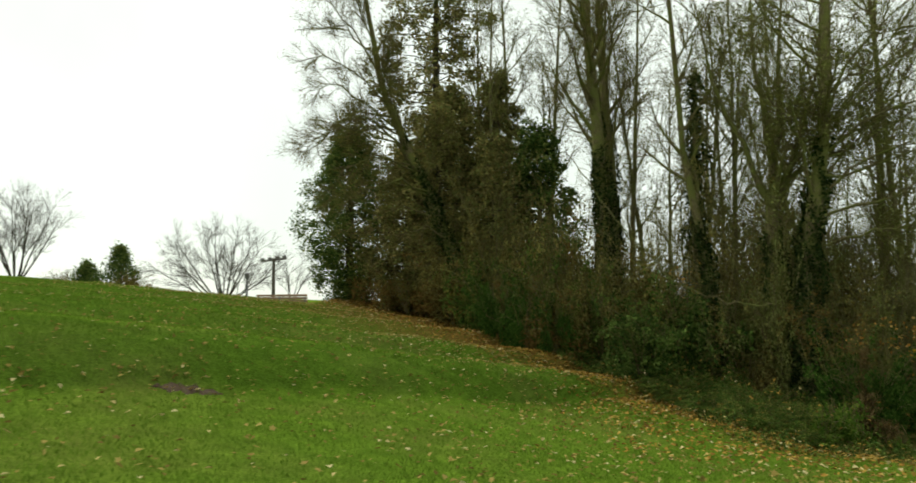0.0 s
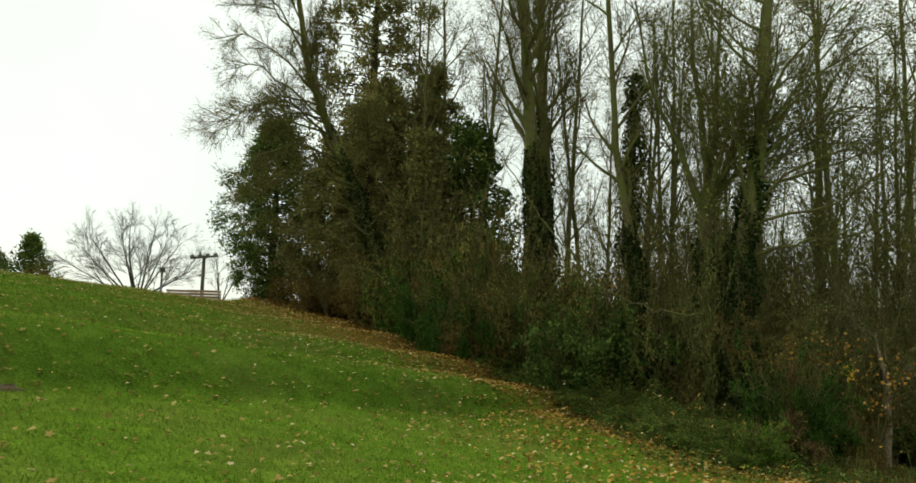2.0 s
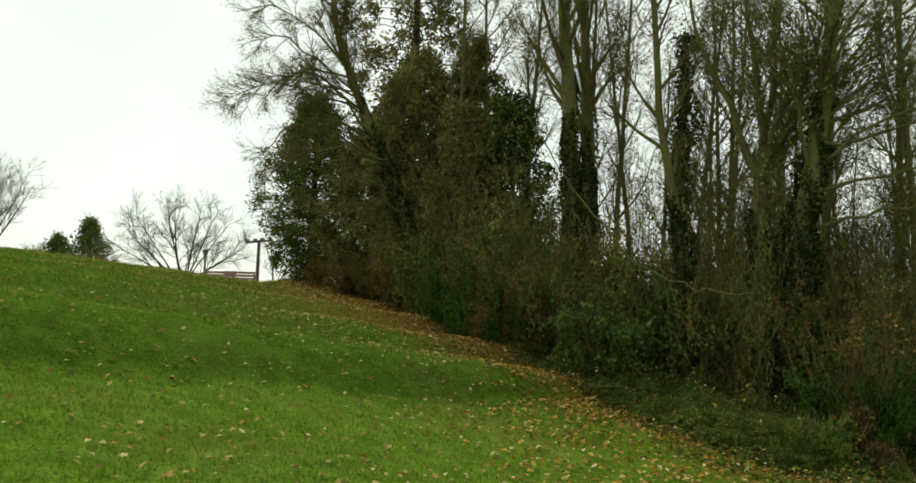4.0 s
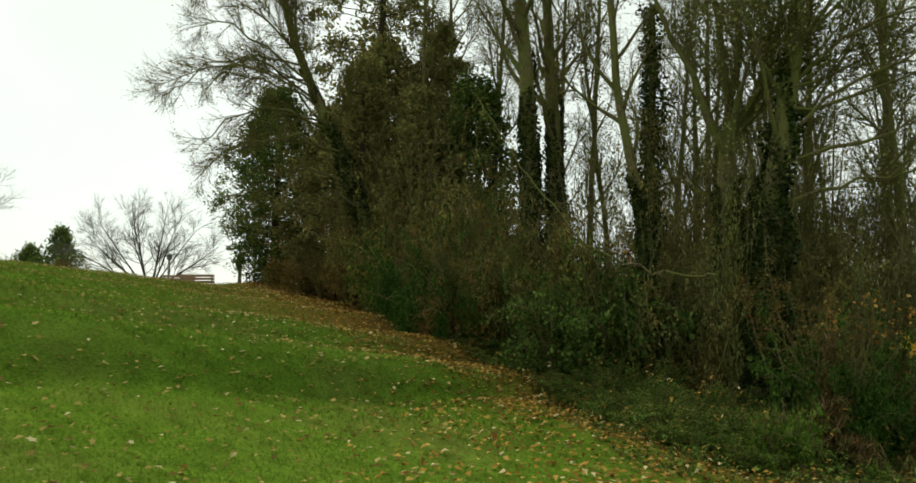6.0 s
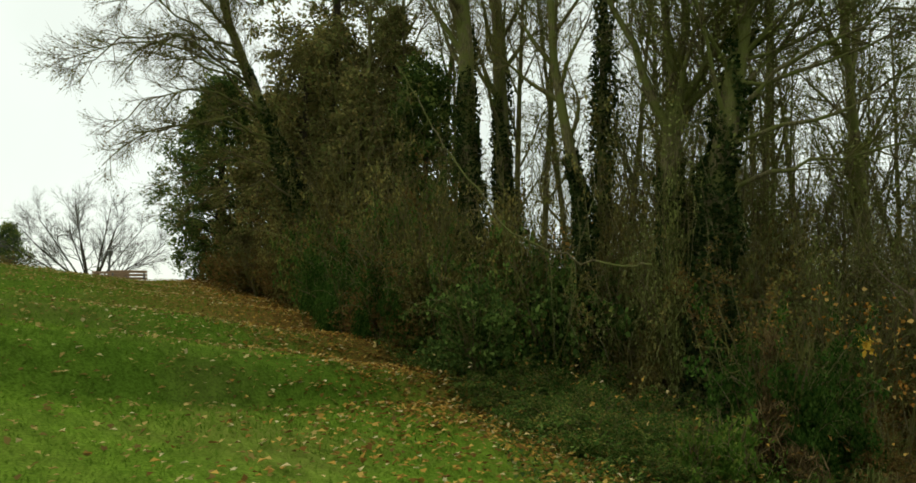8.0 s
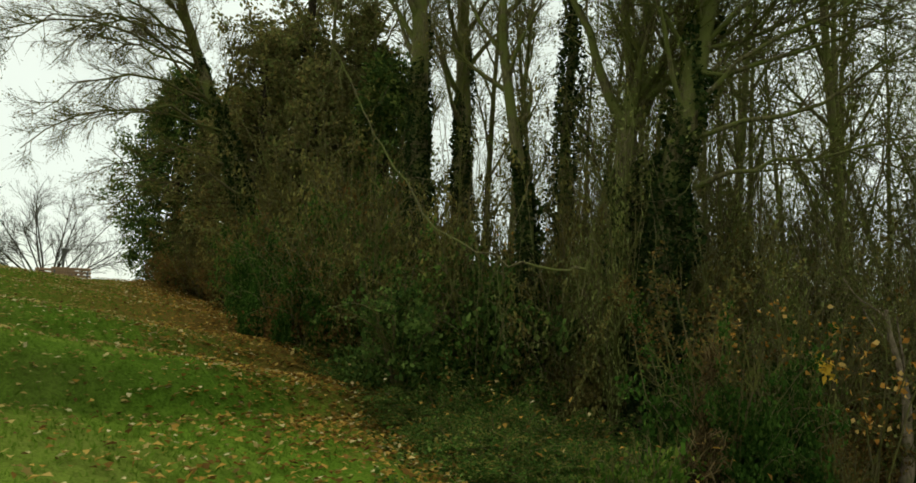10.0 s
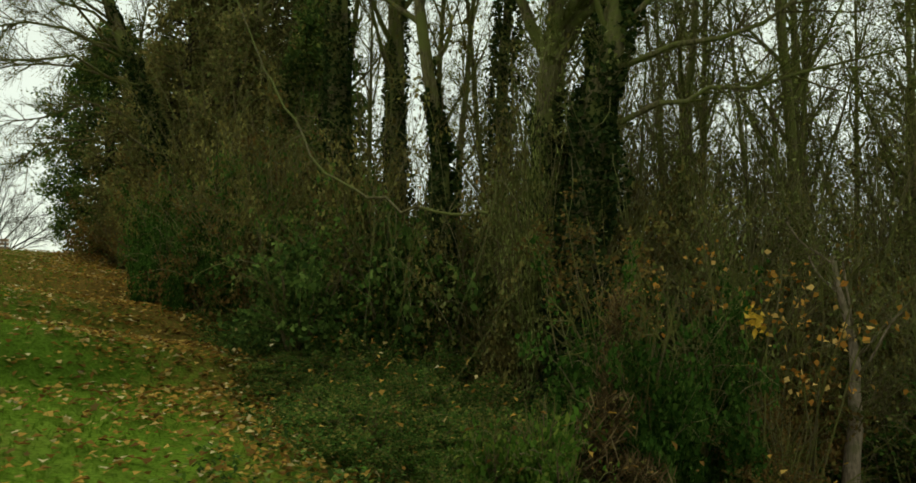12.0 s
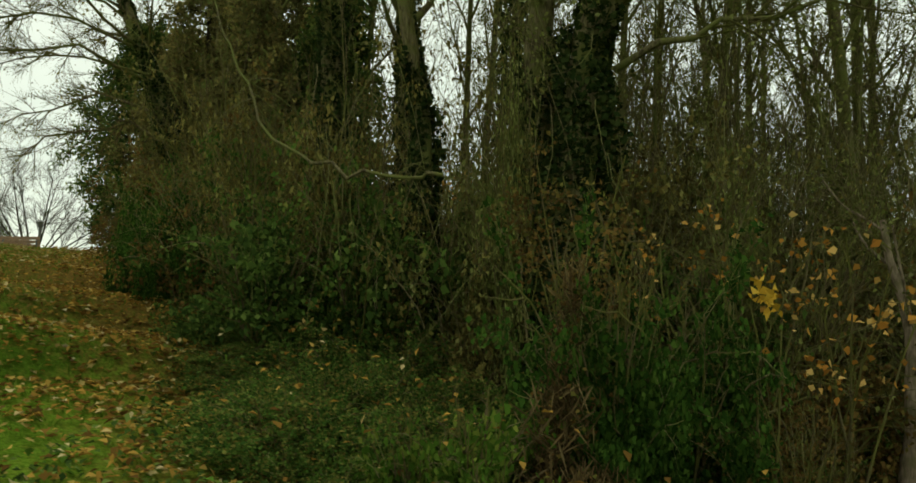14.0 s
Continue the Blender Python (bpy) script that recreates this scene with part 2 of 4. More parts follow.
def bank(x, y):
    """1 on the banks between foot and lip, 0 on the treads; the turf's painted shade follows it."""
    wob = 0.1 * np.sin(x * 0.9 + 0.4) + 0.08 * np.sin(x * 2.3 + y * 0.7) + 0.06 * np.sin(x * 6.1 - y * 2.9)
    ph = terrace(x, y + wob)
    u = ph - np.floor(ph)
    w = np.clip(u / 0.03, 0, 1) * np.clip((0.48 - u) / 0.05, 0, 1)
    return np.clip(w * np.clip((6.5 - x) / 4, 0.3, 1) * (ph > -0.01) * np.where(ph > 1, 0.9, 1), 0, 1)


def ground(x, y):
    x, y = np.asarray(x, float), np.asarray(y, float)
    xc, yc = np.clip(x, -24, 12), np.clip(y, -6, 31)
    z = 0.15426 - 0.17000 * xc - 0.05480 * yc - 0.001393 * xc * xc + 0.001079 * xc * yc + 0.002586 * yc * yc
    z = z - 0.13 * (x - xc) * np.where(x < xc, 1, 0.6) / (1 + np.abs(x - xc) / 30)
    # steep fall behind the crest, then nearly level
    over = np.maximum(y - 31, 0)
    z = z + np.where(x < -6.5, -0.62 * (1 - np.exp(-over / 1.3)) - 0.004 * np.minimum(over, 60), 0.07 * np.minimum(over, 6) - 0.05 * np.maximum(over - 6, 0) / (1 + over / 40))
    z = z - 0.16 * np.maximum(x - 12, 0) / (1 + np.maximum(x - 12, 0) / 25) - 0.1 * np.clip(y - 24, 0, 20) * np.clip((x - 6) / 6, 0, 1)
    z = z + 0.05 * (y - np.clip(y, -6, 400)) / (1 + np.abs(y) / 40)
    # the lawn between the path and the wood tilts more towards the wood
    off = np.clip(((0.825 * y - x) * 0.77 - 1.5) / 3.5, 0, 1)
    z = z - 0.05 * (np.clip(x, -6, 8) - 1.5) * np.exp(-((y - 15) / 7) ** 2) * off * off * (3 - 2 * off)
    # grassy terraces: a crease at the foot of each bank, a rounded lip, a tread that falls back
    ph = terrace(x, y)
    amp = 0.28 * np.clip((31 - y) / 5, 0, 1) * np.clip((6.5 - x) / 4, 0, 1) * np.where(ph > 1.0, 1.05, 1)
    u = ph - np.floor(ph)
    low = np.where(ph >= 1.0, -0.2, -1.0)
    s = np.where(u < 0.5, low + (1 - low) * np.sin(np.pi * np.minimum(u * 1.5, 0.5)) ** 0.9, 1 - 1.2 * np.clip(2 * u - 1, 0, 1) ** 1.3)
    s = np.where(ph < 0, -np.clip((ph + 0.95) / 0.5, 0, 1), s)
    return z + amp * s + 0.03 * np.sin(x * 1.7 + y * 0.6) * np.cos(y * 1.3 - x * 0.4)


def gz(x, y):
    return float(ground(x, y))


# ---- mesh helpers ----
rng = np.random.default_rng(7)


def mesh_of(name, verts, faces, mat, smooth=False):
    """faces: an array of quads, or of triangles."""
    verts, faces = np.asarray(verts, np.float32).reshape(-1, 3), np.asarray(faces, np.int32)
    me = bpy.data.meshes.new(name)
    k = faces.shape[1]
    me.vertices.add(len(verts))
    me.vertices.foreach_set("co", verts.ravel())
    me.loops.add(faces.size)
    me.loops.foreach_set("vertex_index", faces.ravel())
    me.polygons.add(len(faces))
    me.polygons.foreach_set("loop_start", np.arange(0, faces.size, k, dtype=np.int32))
    if smooth:
        me.polygons.foreach_set("use_smooth", np.ones(len(faces), bool))
    me.update(calc_edges=True)
    me.materials.append(mat)
    return me


def under(name, me, parent, label="", kind=""):
    ob = new(name, me)
    ob.parent = parent
    return tagged(ob, label, kind=kind)


def part(name, bm, material, parent, label=""):
    me = bpy.data.meshes.new(name)
    bm.to_mesh(me)
    bm.free()
    me.materials.append(material)
    return under(name, me, parent, label)


def box(bm, sx, sy, sz, m, bevel=0.006):
    made = bmesh.ops.create_cube(bm, size=1, matrix=m @ Matrix.Diagonal((sx, sy, sz, 1)))
    edges = list({e for v in made["verts"] for e in v.link_edges})
    bmesh.ops.bevel(bm, geom=edges, offset=bevel, segments=1, affect="EDGES")


def leaf_quads(centres, length, width, flat=0.0, hang=0.0):
    """A folded four-cornered leaf at every place. flat: 1 lies flat; hang: 1 hangs straight down."""
    n = len(centres)
    d = rng.normal(size=(n, 3))
    d[:, 2] = d[:, 2] * (1 - flat) * (1 - hang) - hang * 1.5
    d /= np.linalg.norm(d, axis=1)[:, None] + 1e-9
    u = rng.normal(size=(n, 3)) * (1, 1, 1 - flat)
    u[:, 2] += 1e-3
    side = np.cross(d, u)
    if flat:
        side = np.cross(d, np.array([0, 0, 1.0])) + 0.2 * rng.normal(size=(n, 3))
    side /= np.linalg.norm(side, axis=1)[:, None] + 1e-9
    up = np.cross(side, d)
    s = rng.uniform(0.6, 1.3, (n, 1))
    L, W = d * length * s, side * width * s
    q = np.empty((n, 4, 3))
    q[:, 0], q[:, 2] = centres - L * 0.5, centres + L * 0.5
    lift = up * width * s * 0.25
    q[:, 1], q[:, 3] = centres + W * 0.5 + lift - L * 0.08, centres - W * 0.5 + lift - L * 0.08
    return q


def leaf_mesh(name, centres, length, width, mat, flat=0.0, hang=0.0):
    q = leaf_quads(centres, length, width, flat, hang)
    return mesh_of(name, q, np.arange(len(q) * 4).reshape(-1, 4), mat)


def tube_arrays(polys, sides):
    """polys: list of (points k x 3, radii k), all of one k. Rings of that many sides."""
    P, R = np.array([p for p, _ in polys]), np.array([r for _, r in polys])
    n, k, _ = P.shape
    t = np.gradient(P, axis=1)
    t /= np.linalg.norm(t, axis=2)[..., None] + 1e-9
    ref = np.where(np.abs(t[:, :1, 2:]) > 0.8, np.array([1.0, 0, 0]), np.array([0, 0, 1.0]))
    a = np.cross(t, np.broadcast_to(ref, t.shape))
    a /= np.linalg.norm(a, axis=2)[..., None] + 1e-9
    b = np.cross(t, a)
    ang = np.arange(sides) * 2 * np.pi / sides
    V = P[:, :, None] + R[:, :, None, None] * (a[:, :, None] * np.cos(ang)[:, None] + b[:, :, None] * np.sin(ang)[:, None])
    i = np.arange(n * k * sides).reshape(n, k, sides)
    j = np.roll(i, -1, 2)
    F = np.stack([i[:, :-1], j[:, :-1], j[:, 1:], i[:, 1:]], -1).reshape(-1, 4)
    return V.reshape(-1, 3), F


def tube_mesh(name, polys, sides, mat):
    groups = {}
    for p in polys:
        groups.setdefault(len(p[0]), []).append(p)
    Vs, Fs, n = [], [], 0
    for g in groups.values():
        V, F = tube_arrays(g, sides)
        Vs.append(V); Fs.append(F + n)
        n += len(V)
    return mesh_of(name, np.concatenate(Vs), np.concatenate(Fs), mat, smooth=sides > 3)


def stick(start, way, length, r0, r1, k=5, wander=0.15, rise=0.0):
    """A bending stem: its points and radii. rise: how it turns up (or, minus, droops) towards its tip."""
    d = np.array(way, float)
    d /= np.linalg.norm(d)
    p = np.array(start, float)
    pts, step = [p.copy()], length / (k - 1)
    for _ in range(k - 1):
        d = d + rng.normal(size=3) * wander
        d[2] += rise
        d /= np.linalg.norm(d)
        p = p + d * step
        pts.append(p.copy())
    return np.array(pts), np.linspace(r0, r1, k)


def along(poly, f):
    pts, rad = poly
    s = f * (len(pts) - 1)
    i = min(int(s), len(pts) - 2)
    w = s - i
    d = pts[i + 1] - pts[i]
    return pts[i] * (1 - w) + pts[i + 1] * w, rad[i] * (1 - w) + rad[i + 1] * w, d / (np.linalg.norm(d) + 1e-9)


def side_way(d, spread):
    """A way that leaves d by that many degrees to a random side."""
    u = rng.normal(size=3)
    u -= d * u.dot(d)
    u /= np.linalg.norm(u) + 1e-9
    a = radians(spread)
    return d * math.cos(a) + u * math.sin(a)


def twigs_on(limbs, count, length, spread, rise, r, k=4, low=0.25, wander=0.12):
    out = []
    for limb in limbs:
        for _ in range(count):
            f = rng.uniform(low, 1.0)
            p, rr, d = along(limb, f)
            out.append(stick(p, side_way(d, rng.uniform(0.6, 1.2) * spread), length * rng.uniform(0.5, 1.2) * (1.25 - 0.6 * f), min(rr * 0.7, r), r * 0.35, k, wander, rise))
    return out


def tip_places(polys, per, jitter=0.08):
    out = []
    for p in polys:
        for _ in range(per):
            out.append(along(p, rng.uniform(0.2, 1.0))[0])
    out = np.array(out)
    return out + rng.normal(size=out.shape) * jitter


def thing(name, x, y, z, label, category, group="", kind=""):
    ob = new(name)
    ob.location = (x, y, z)
    return tagged(ob, label, category, group, kind)


def trunk_line(points, r0, r1, k=12):
    """A trunk through a few places (relative to its foot), made smooth."""
    P = np.array(points, float)
    s = np.linspace(0, len(P) - 1, k)
    pts = np.stack([np.interp(s, np.arange(len(P)), P[:, i]) for i in range(3)], 1)
    pts[1:-1] = (pts[:-2] + 2 * pts[1:-1] + pts[2:]) / 4
    pts[1:-1] += rng.normal(size=(k - 2, 3)) * 0.02
    r = np.linspace(r0, r1, k)
    r[0] *= 1.35
    return pts, r


def ivy_on(poly, z0, z1, thick, per_m, bare=0.85):
    """Places for ivy leaves in a sleeve round a stem."""
    n = int(abs(z1 - z0) * per_m)
    out = np.empty((n, 3))
    zs = poly[0][:, 2]
    for i in range(n):
        z = rng.uniform(z0, z1)
        f = np.interp(z, zs, np.linspace(0, 1, len(zs)))
        p, r, _ = along(poly, min(f, 0.999))
        a = rng.uniform(0, 2 * math.pi)
        # the ivy climbs higher on some sides than on others and thins out towards its top
        reach = (z - z0) / (z1 - z0 + 0.01)
        patch = noise.noise(Vector((p[0] * 3 + math.cos(a) * 0.9, p[1] * 3 + math.sin(a) * 0.9, z * 0.55)))
        if patch < -0.5 + bare * reach ** 3:
            z = z0 + (z - z0) * rng.uniform(0.1, 0.8)
            f = np.interp(z, zs, np.linspace(0, 1, len(zs)))
            p, r, _ = along(poly, min(f, 0.999))
        lump = max(0.1, 0.75 + 1.7 * noise.noise(Vector((p[0] + math.cos(a) * 1.3, p[1] + math.sin(a) * 1.3, z * 1.1))))
        q = r + thick * lump * rng.uniform(0.3, 1.0) * (1.15 - 0.6 * (z - z0) / (z1 - z0 + 0.01))
        out[i] = p + (math.cos(a) * q, math.sin(a) * q, rng.normal() * 0.05)
    return out
# ---- ground ----
def axis(lo, hi, step, far, n=16):
    out = hi + np.geomspace(step, far - hi, n)
    back = lo - np.geomspace(step, far + lo, n)[::-1]
    return np.concatenate([back, np.arange(lo, hi + step / 2, step), out])


gx, gy = axis(-26, 22, 0.25, 2500), axis(-4, 46, 0.25, 2500)
GX, GY = np.meshgrid(gx, gy, indexing="ij")
GZ = ground(GX, GY)
gi = np.arange(GX.size).reshape(GX.shape)
gf = np.stack([gi[:-1, :-1], gi[1:, :-1], gi[1:, 1:], gi[:-1, 1:]], -1).reshape(-1, 4)
ground_me = mesh_of("ground", np.stack([GX, GY, GZ], -1), gf, LAWN, smooth=True)
depth_in = inside_wood(GX, GY)
litter = np.where(GY > 17.3, np.clip(np.interp(GY, [18, 24], [0.42, 0.84]) + depth_in * np.interp(GY, [18, 26], [0.12, 0.075]), 0.05, 1.0), np.clip(0.35 + depth_in * 0.2, 0.05, 1.0))
litter = np.where(GY > 27, np.maximum(litter, 0.45 * np.clip((GX + 11) / 6, 0, 1)), litter)
att = ground_me.attributes.new("litter", "FLOAT", "POINT")
att.data.foreach_set("value", litter.astype(np.float32).ravel())
# mask for the shade painted on the bank faces
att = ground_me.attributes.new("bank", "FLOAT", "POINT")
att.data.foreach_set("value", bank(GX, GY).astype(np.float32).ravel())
tagged(new("ground", ground_me), "terraced green lawn on a hillside, strewn with fallen leaves", "lawn", kind="structure")


def strip(name, mat, left, right, y0, y1, lift, label):
    """The footpath on which the walk goes, laid a little above the lawn."""
    s = np.linspace(y0, y1, 60)
    V, F = [], []
    for i, y in enumerate(s):
        cx = 0.825 * y
        for o in (left, right):
            x, yy = cx + o * 0.77, y - o * 0.63
            V.append((x, yy, gz(x, yy) + lift))
        for o in (left, right):
            x, yy = cx + o * 0.77, y - o * 0.63
            V.append((x, yy, gz(x, yy) - 0.06))
        if i:
            a, b = 4 * (i - 1), 4 * i
            F += [(a, a + 1, b + 1, b), (a + 2, a, b, b + 2), (a + 1, a + 3, b + 3, b + 1)]
    me = mesh_of(name, V, F, mat)
    return tagged(new(name, me), label, "footpath", kind="structure")


strip("footpath", ASPHALT, -0.55, 1.35, -3.0, 17.0, 0.03, "narrow worn asphalt footpath running down beside the lawn")


# ---- trees ----
def bare_tree(name, x, y, trunk, r0, r1, label, category="tree", group="", limbs=14, limb_len=4.5, limb_low=0.3, spread=45, rise=0.08, twig=7, fine=5,
              bark=BARK, twig_mat=TWIG, ivy=None, dead=1, dead_mat=DEAD, extra=(), leaf=0.06, limb_r=0.09, twig_len=0.36, fine_r=0.006, ivy_mat=None):
    z = gz(x, y) - 0.12
    ob = thing(name, x, y, z, label, category, group)
    tr = trunk_line(trunk, r0, r1)
    lims = []
    for i in range(limbs):
        f = limb_low + (0.98 - limb_low) * (i + rng.uniform(0, 1)) / max(limbs, 1)
        p, r, d = along(tr, min(f, 0.999))
        lims.append(stick(p, side_way(d, rng.uniform(0.7, 1.25) * spread), limb_len * rng.uniform(0.6, 1.15) * (1.2 - 0.7 * f), min(r * 0.6, limb_r), 0.012, 7, 0.1, rise))
    for pts in extra:
        P, k = np.array(pts, float), len(pts)
        lims.append((np.stack([np.interp(np.linspace(0, k - 1, 8), np.arange(k), P[:, j]) for j in range(3)], 1) + rng.normal(size=(8, 3)) * 0.07, np.linspace(limb_r, 0.012, 8)))
    stem = under("trunk", tube_mesh("trunk", [tr], 10, bark), ob)
    if lims:
        for lim in lims:
            under("limb", tube_mesh("limb", [lim], 6, bark), ob)
        br = twigs_on(lims, twig, limb_len * twig_len, 45, rise * 0.6, 0.018, 5)
        shoots = twigs_on([tr], 40, 1.1, 60, 0.06, 0.01, 5, low=0.2)
        tw = twigs_on(br + shoots, fine, limb_len * 0.19, 42, rise * 0.5, fine_r, 3, wander=0.16) if fine else []
        tagged(under("fine_branching", tube_mesh("fine_branching", br + shoots + tw, 3, twig_mat), ob), kind="stuff")
        if dead:
            under("withered_foliage", leaf_mesh("withered_foliage", tip_places(tw or br, dead), leaf, leaf * 0.7, dead_mat, hang=0.4), ob, kind="stuff")
    if ivy:
        z0, z1, thick, per = ivy
        under("ivy", leaf_mesh("ivy", ivy_on(tr, z0, z1, thick, per, 0.15 if ivy_mat else 0.85), 0.1, 0.085, ivy_mat or STEM_IVY, hang=0.3), stem, "dark ivy", kind="stuff")
    return ob


FOREST = "tall trees along the wood's edge"
# forked, mossy tree with five ascending limbs
bare_tree("alder_tree", 9.2, 21.4, [(0.05, 0, 0), (0.0, 0, 3), (-0.02, 0, 5.6), (0.05, 0.1, 6.6)], 0.27, 0.17, "mossy forked bare tree, its foot wrapped in ivy", group=FOREST, limbs=5, limb_low=0.8,
          limb_len=6.0, spread=40, rise=0.05, twig=18, fine=10, ivy=(0.2, 6.0, 0.27, 800), limb_r=0.12, dead=3, dead_mat=OLIVE, leaf=0.075,
          extra=[[(-0.02, 0, 6.1), (-0.5, 0, 7.2), (-1.0, 0, 8.4), (-1.7, 0.2, 10.5), (-2.1, 0.3, 13.5)],
                 [(0, 0, 6.2), (-0.08, 0, 8.6), (-0.3, 0.2, 11), (-0.3, 0.3, 15)], [(0.05, 0, 6.3), (0.35, 0, 8.5), (0.5, 0, 11), (0.9, 0.2, 15)],
                 [(0.1, 0, 6.0), (0.8, 0.3, 7.6), (1.7, 0.5, 10), (2.4, 0.6, 14)]])
# leaning dark tree with long level limbs
bare_tree("alder_tree", 9.75, 20.5, [(-0.15, 0, 0), (-0.15, 0, 3.6), (0.14, 0, 5.4), (0.4, 0, 6.6), (0.66, 0, 8.3), (1.0, 0.2, 11), (1.2, 0.4, 15)], 0.32, 0.1, "leaning dark tree thick with ivy, long level limbs", group=FOREST,
          limbs=15, limb_low=0.42, limb_len=5.0, spread=52, rise=0.05, twig=13, fine=9, bark=BARK, ivy=(0.2, 8.2, 0.28, 1000), limb_r=0.05, dead=2, dead_mat=OLIVE, leaf=0.075,
          extra=[[(0.45, -0.1, 6.9), (1.6, -0.5, 7.1), (3.1, -0.5, 7.7), (4.6, -0.6, 8.6)], [(0.4, -0.1, 5.8), (2.1, -0.5, 6.3), (3.1, -0.6, 6.8), (5, -0.7, 7.9)],
                 [(0.4, -0.1, 5.0), (1.5, -0.4, 5.3), (2.5, -0.6, 5.6), (4.6, -0.8, 5.9)], [(0.3, 0, 8.0), (1.8, -0.4, 9.6), (3.5, -0.6, 10.9), (5.2, -0.7, 11.8)],
                 [(0.7, 0, 9.2), (1.9, -0.4, 11.0), (3.6, -0.5, 12.4)],
                 [(0.5, 0, 7.6), (1.7, -0.6, 8.6), (3.4, -0.9, 9.0), (5.2, -1.1, 8.6)], [(0.3, 0, 6.2), (1.2, -0.7, 7.3), (2.6, -1.1, 8.0), (4.4, -1.4, 7.9)],
                 [(0.6, 0, 8.4), (1.4, 0.4, 9.9), (2.9, 0.6, 10.4), (4.8, 0.6, 10.2)]])
# tall ivy-clad pair
bare_tree("alder_tree", 4.95, 25.1, [(0.05, 0, 0), (0, 0, 3.5), (-0.15, 0, 7.5), (-0.35, 0, 10.5), (-0.5, 0, 13), (-0.8, 0.1, 19)], 0.3, 0.1, "tall straight bare tree clad in ivy", group=FOREST, limbs=18, limb_low=0.4,
          limb_len=4.2, spread=42, rise=0.1, twig=12, fine=9, ivy=(0, 9.5, 0.17, 620), bark=BARK)
bare_tree("alder_tree", 5.75, 28.0, [(0.1, 0, 0), (0.1, 0, 4), (0, 0, 8.3), (-0.15, 0, 11), (-0.4, 0, 20)], 0.32, 0.1, "tall straight bare tree clad in ivy", group=FOREST, limbs=20, limb_low=0.38,
          limb_len=4.8, spread=42, rise=0.1, twig=12, fine=9, ivy=(0, 9.5, 0.17, 620), bark=BARK)
# ivy pillar and leaning snag
bare_tree("ivy_snag", 8.55, 26.4, [(0, 0, 0), (0, 0, 6), (0.1, 0, 11.2)], 0.22, 0.08, "broken dead stem hidden in a column of ivy", group=FOREST, limbs=3, limb_len=1.5, twig=4, ivy=(0, 11.3, 0.5, 700), limb_low=0.5, ivy_mat=STEM_IVY)
bare_tree("alder_tree", 7.4, 22.0, [(0.1, 0, 0), (0.1, 0, 3), (0, 0, 4.6), (-0.4, 0, 6), (-0.6, 0, 7.8), (-0.75, 0, 10), (-0.9, 0.2, 14)], 0.16, 0.06, "slim leaning tree with ivy on its lower stem", group=FOREST, limbs=10, limb_low=0.45, limb_len=3,
          twig=11, fine=8, ivy=(0, 6.4, 0.16, 600))
# leaning tree at the far end, its boughs over the lawn
bare_tree("alder_tree", 0.4, 28.9, [(0, 0, 0), (-0.7, 0, 2.6), (-1.6, 0, 5.2), (-2.6, 0, 7.2), (-3.3, 0, 8.8), (-3.9, 0, 10.6), (-4.5, 0.1, 14)], 0.26, 0.09, "leaning bare tree with boughs drooping over the lawn", group=FOREST, limbs=12, limb_low=0.4, limb_len=3.1, limb_r=0.045,
          spread=50, rise=0.03, twig=24, fine=14, ivy=(0, 8.6, 0.2, 600),
          extra=[[(-2.60, 0, 7.3), (-4.06, -0.9, 8.0), (-4.99, -0.9, 8.1), (-6.00, -1.2, 8.0)], [(-3.20, 0, 8.6), (-4.27, -1, 8.8), (-5.14, -1.8, 8.2), (-5.86, -2.5, 6.8)],
                 [(-3.40, 0, 9.2), (-4.56, -0.6, 10.3), (-5.71, -1.2, 10.9), (-6.72, -1.6, 10.6)], [(-3.90, 0, 10.6), (-4.71, -0.4, 12.0), (-5.57, -0.8, 13), (-6.29, -1, 13.6)],
                 [(-2.20, 0, 6.4), (-3.60, -1.5, 6.8), (-4.71, -2.8, 6.2), (-5.35, -3.6, 5.0)], [(-1.80, 0, 5.6), (-3.00, -2.0, 5.8), (-4.27, -3.6, 5.0), (-4.92, -4.6, 3.8)],
                 [(-1.2, 0, 4.4), (-2.4, -0.6, 5.0), (-3.6, -1.2, 4.6), (-4.8, -1.8, 3.7)], [(-1.6, 0, 5.2), (-2.8, -0.8, 6.0), (-4.2, -1.4, 5.8), (-5.6, -2.0, 4.9)], [(-1.0, 0, 3.6), (-2.0, -0.9, 4.1), (-3.2, -1.6, 3.6), (-4.2, -2.2, 2.9)], [(-2.2, 0, 6.4), (-3.2, -2.2, 7.6), (-4.6, -4.0, 7.4), (-6.0, -5.2, 6.4)],
                 [(-3.00, 0, 8.0), (-4.42, -1.2, 9.3), (-5.28, -2.0, 9.6), (-6.15, -2.8, 9.0)], [(-4.13, 0, 11.5), (-5.28, -0.8, 12.2), (-6.43, -1.4, 12.0)], [(-2.90, 0, 7.6), (-3.99, -2.2, 8.2), (-4.85, -3.8, 7.6), (-5.57, -5.0, 6.2)]])


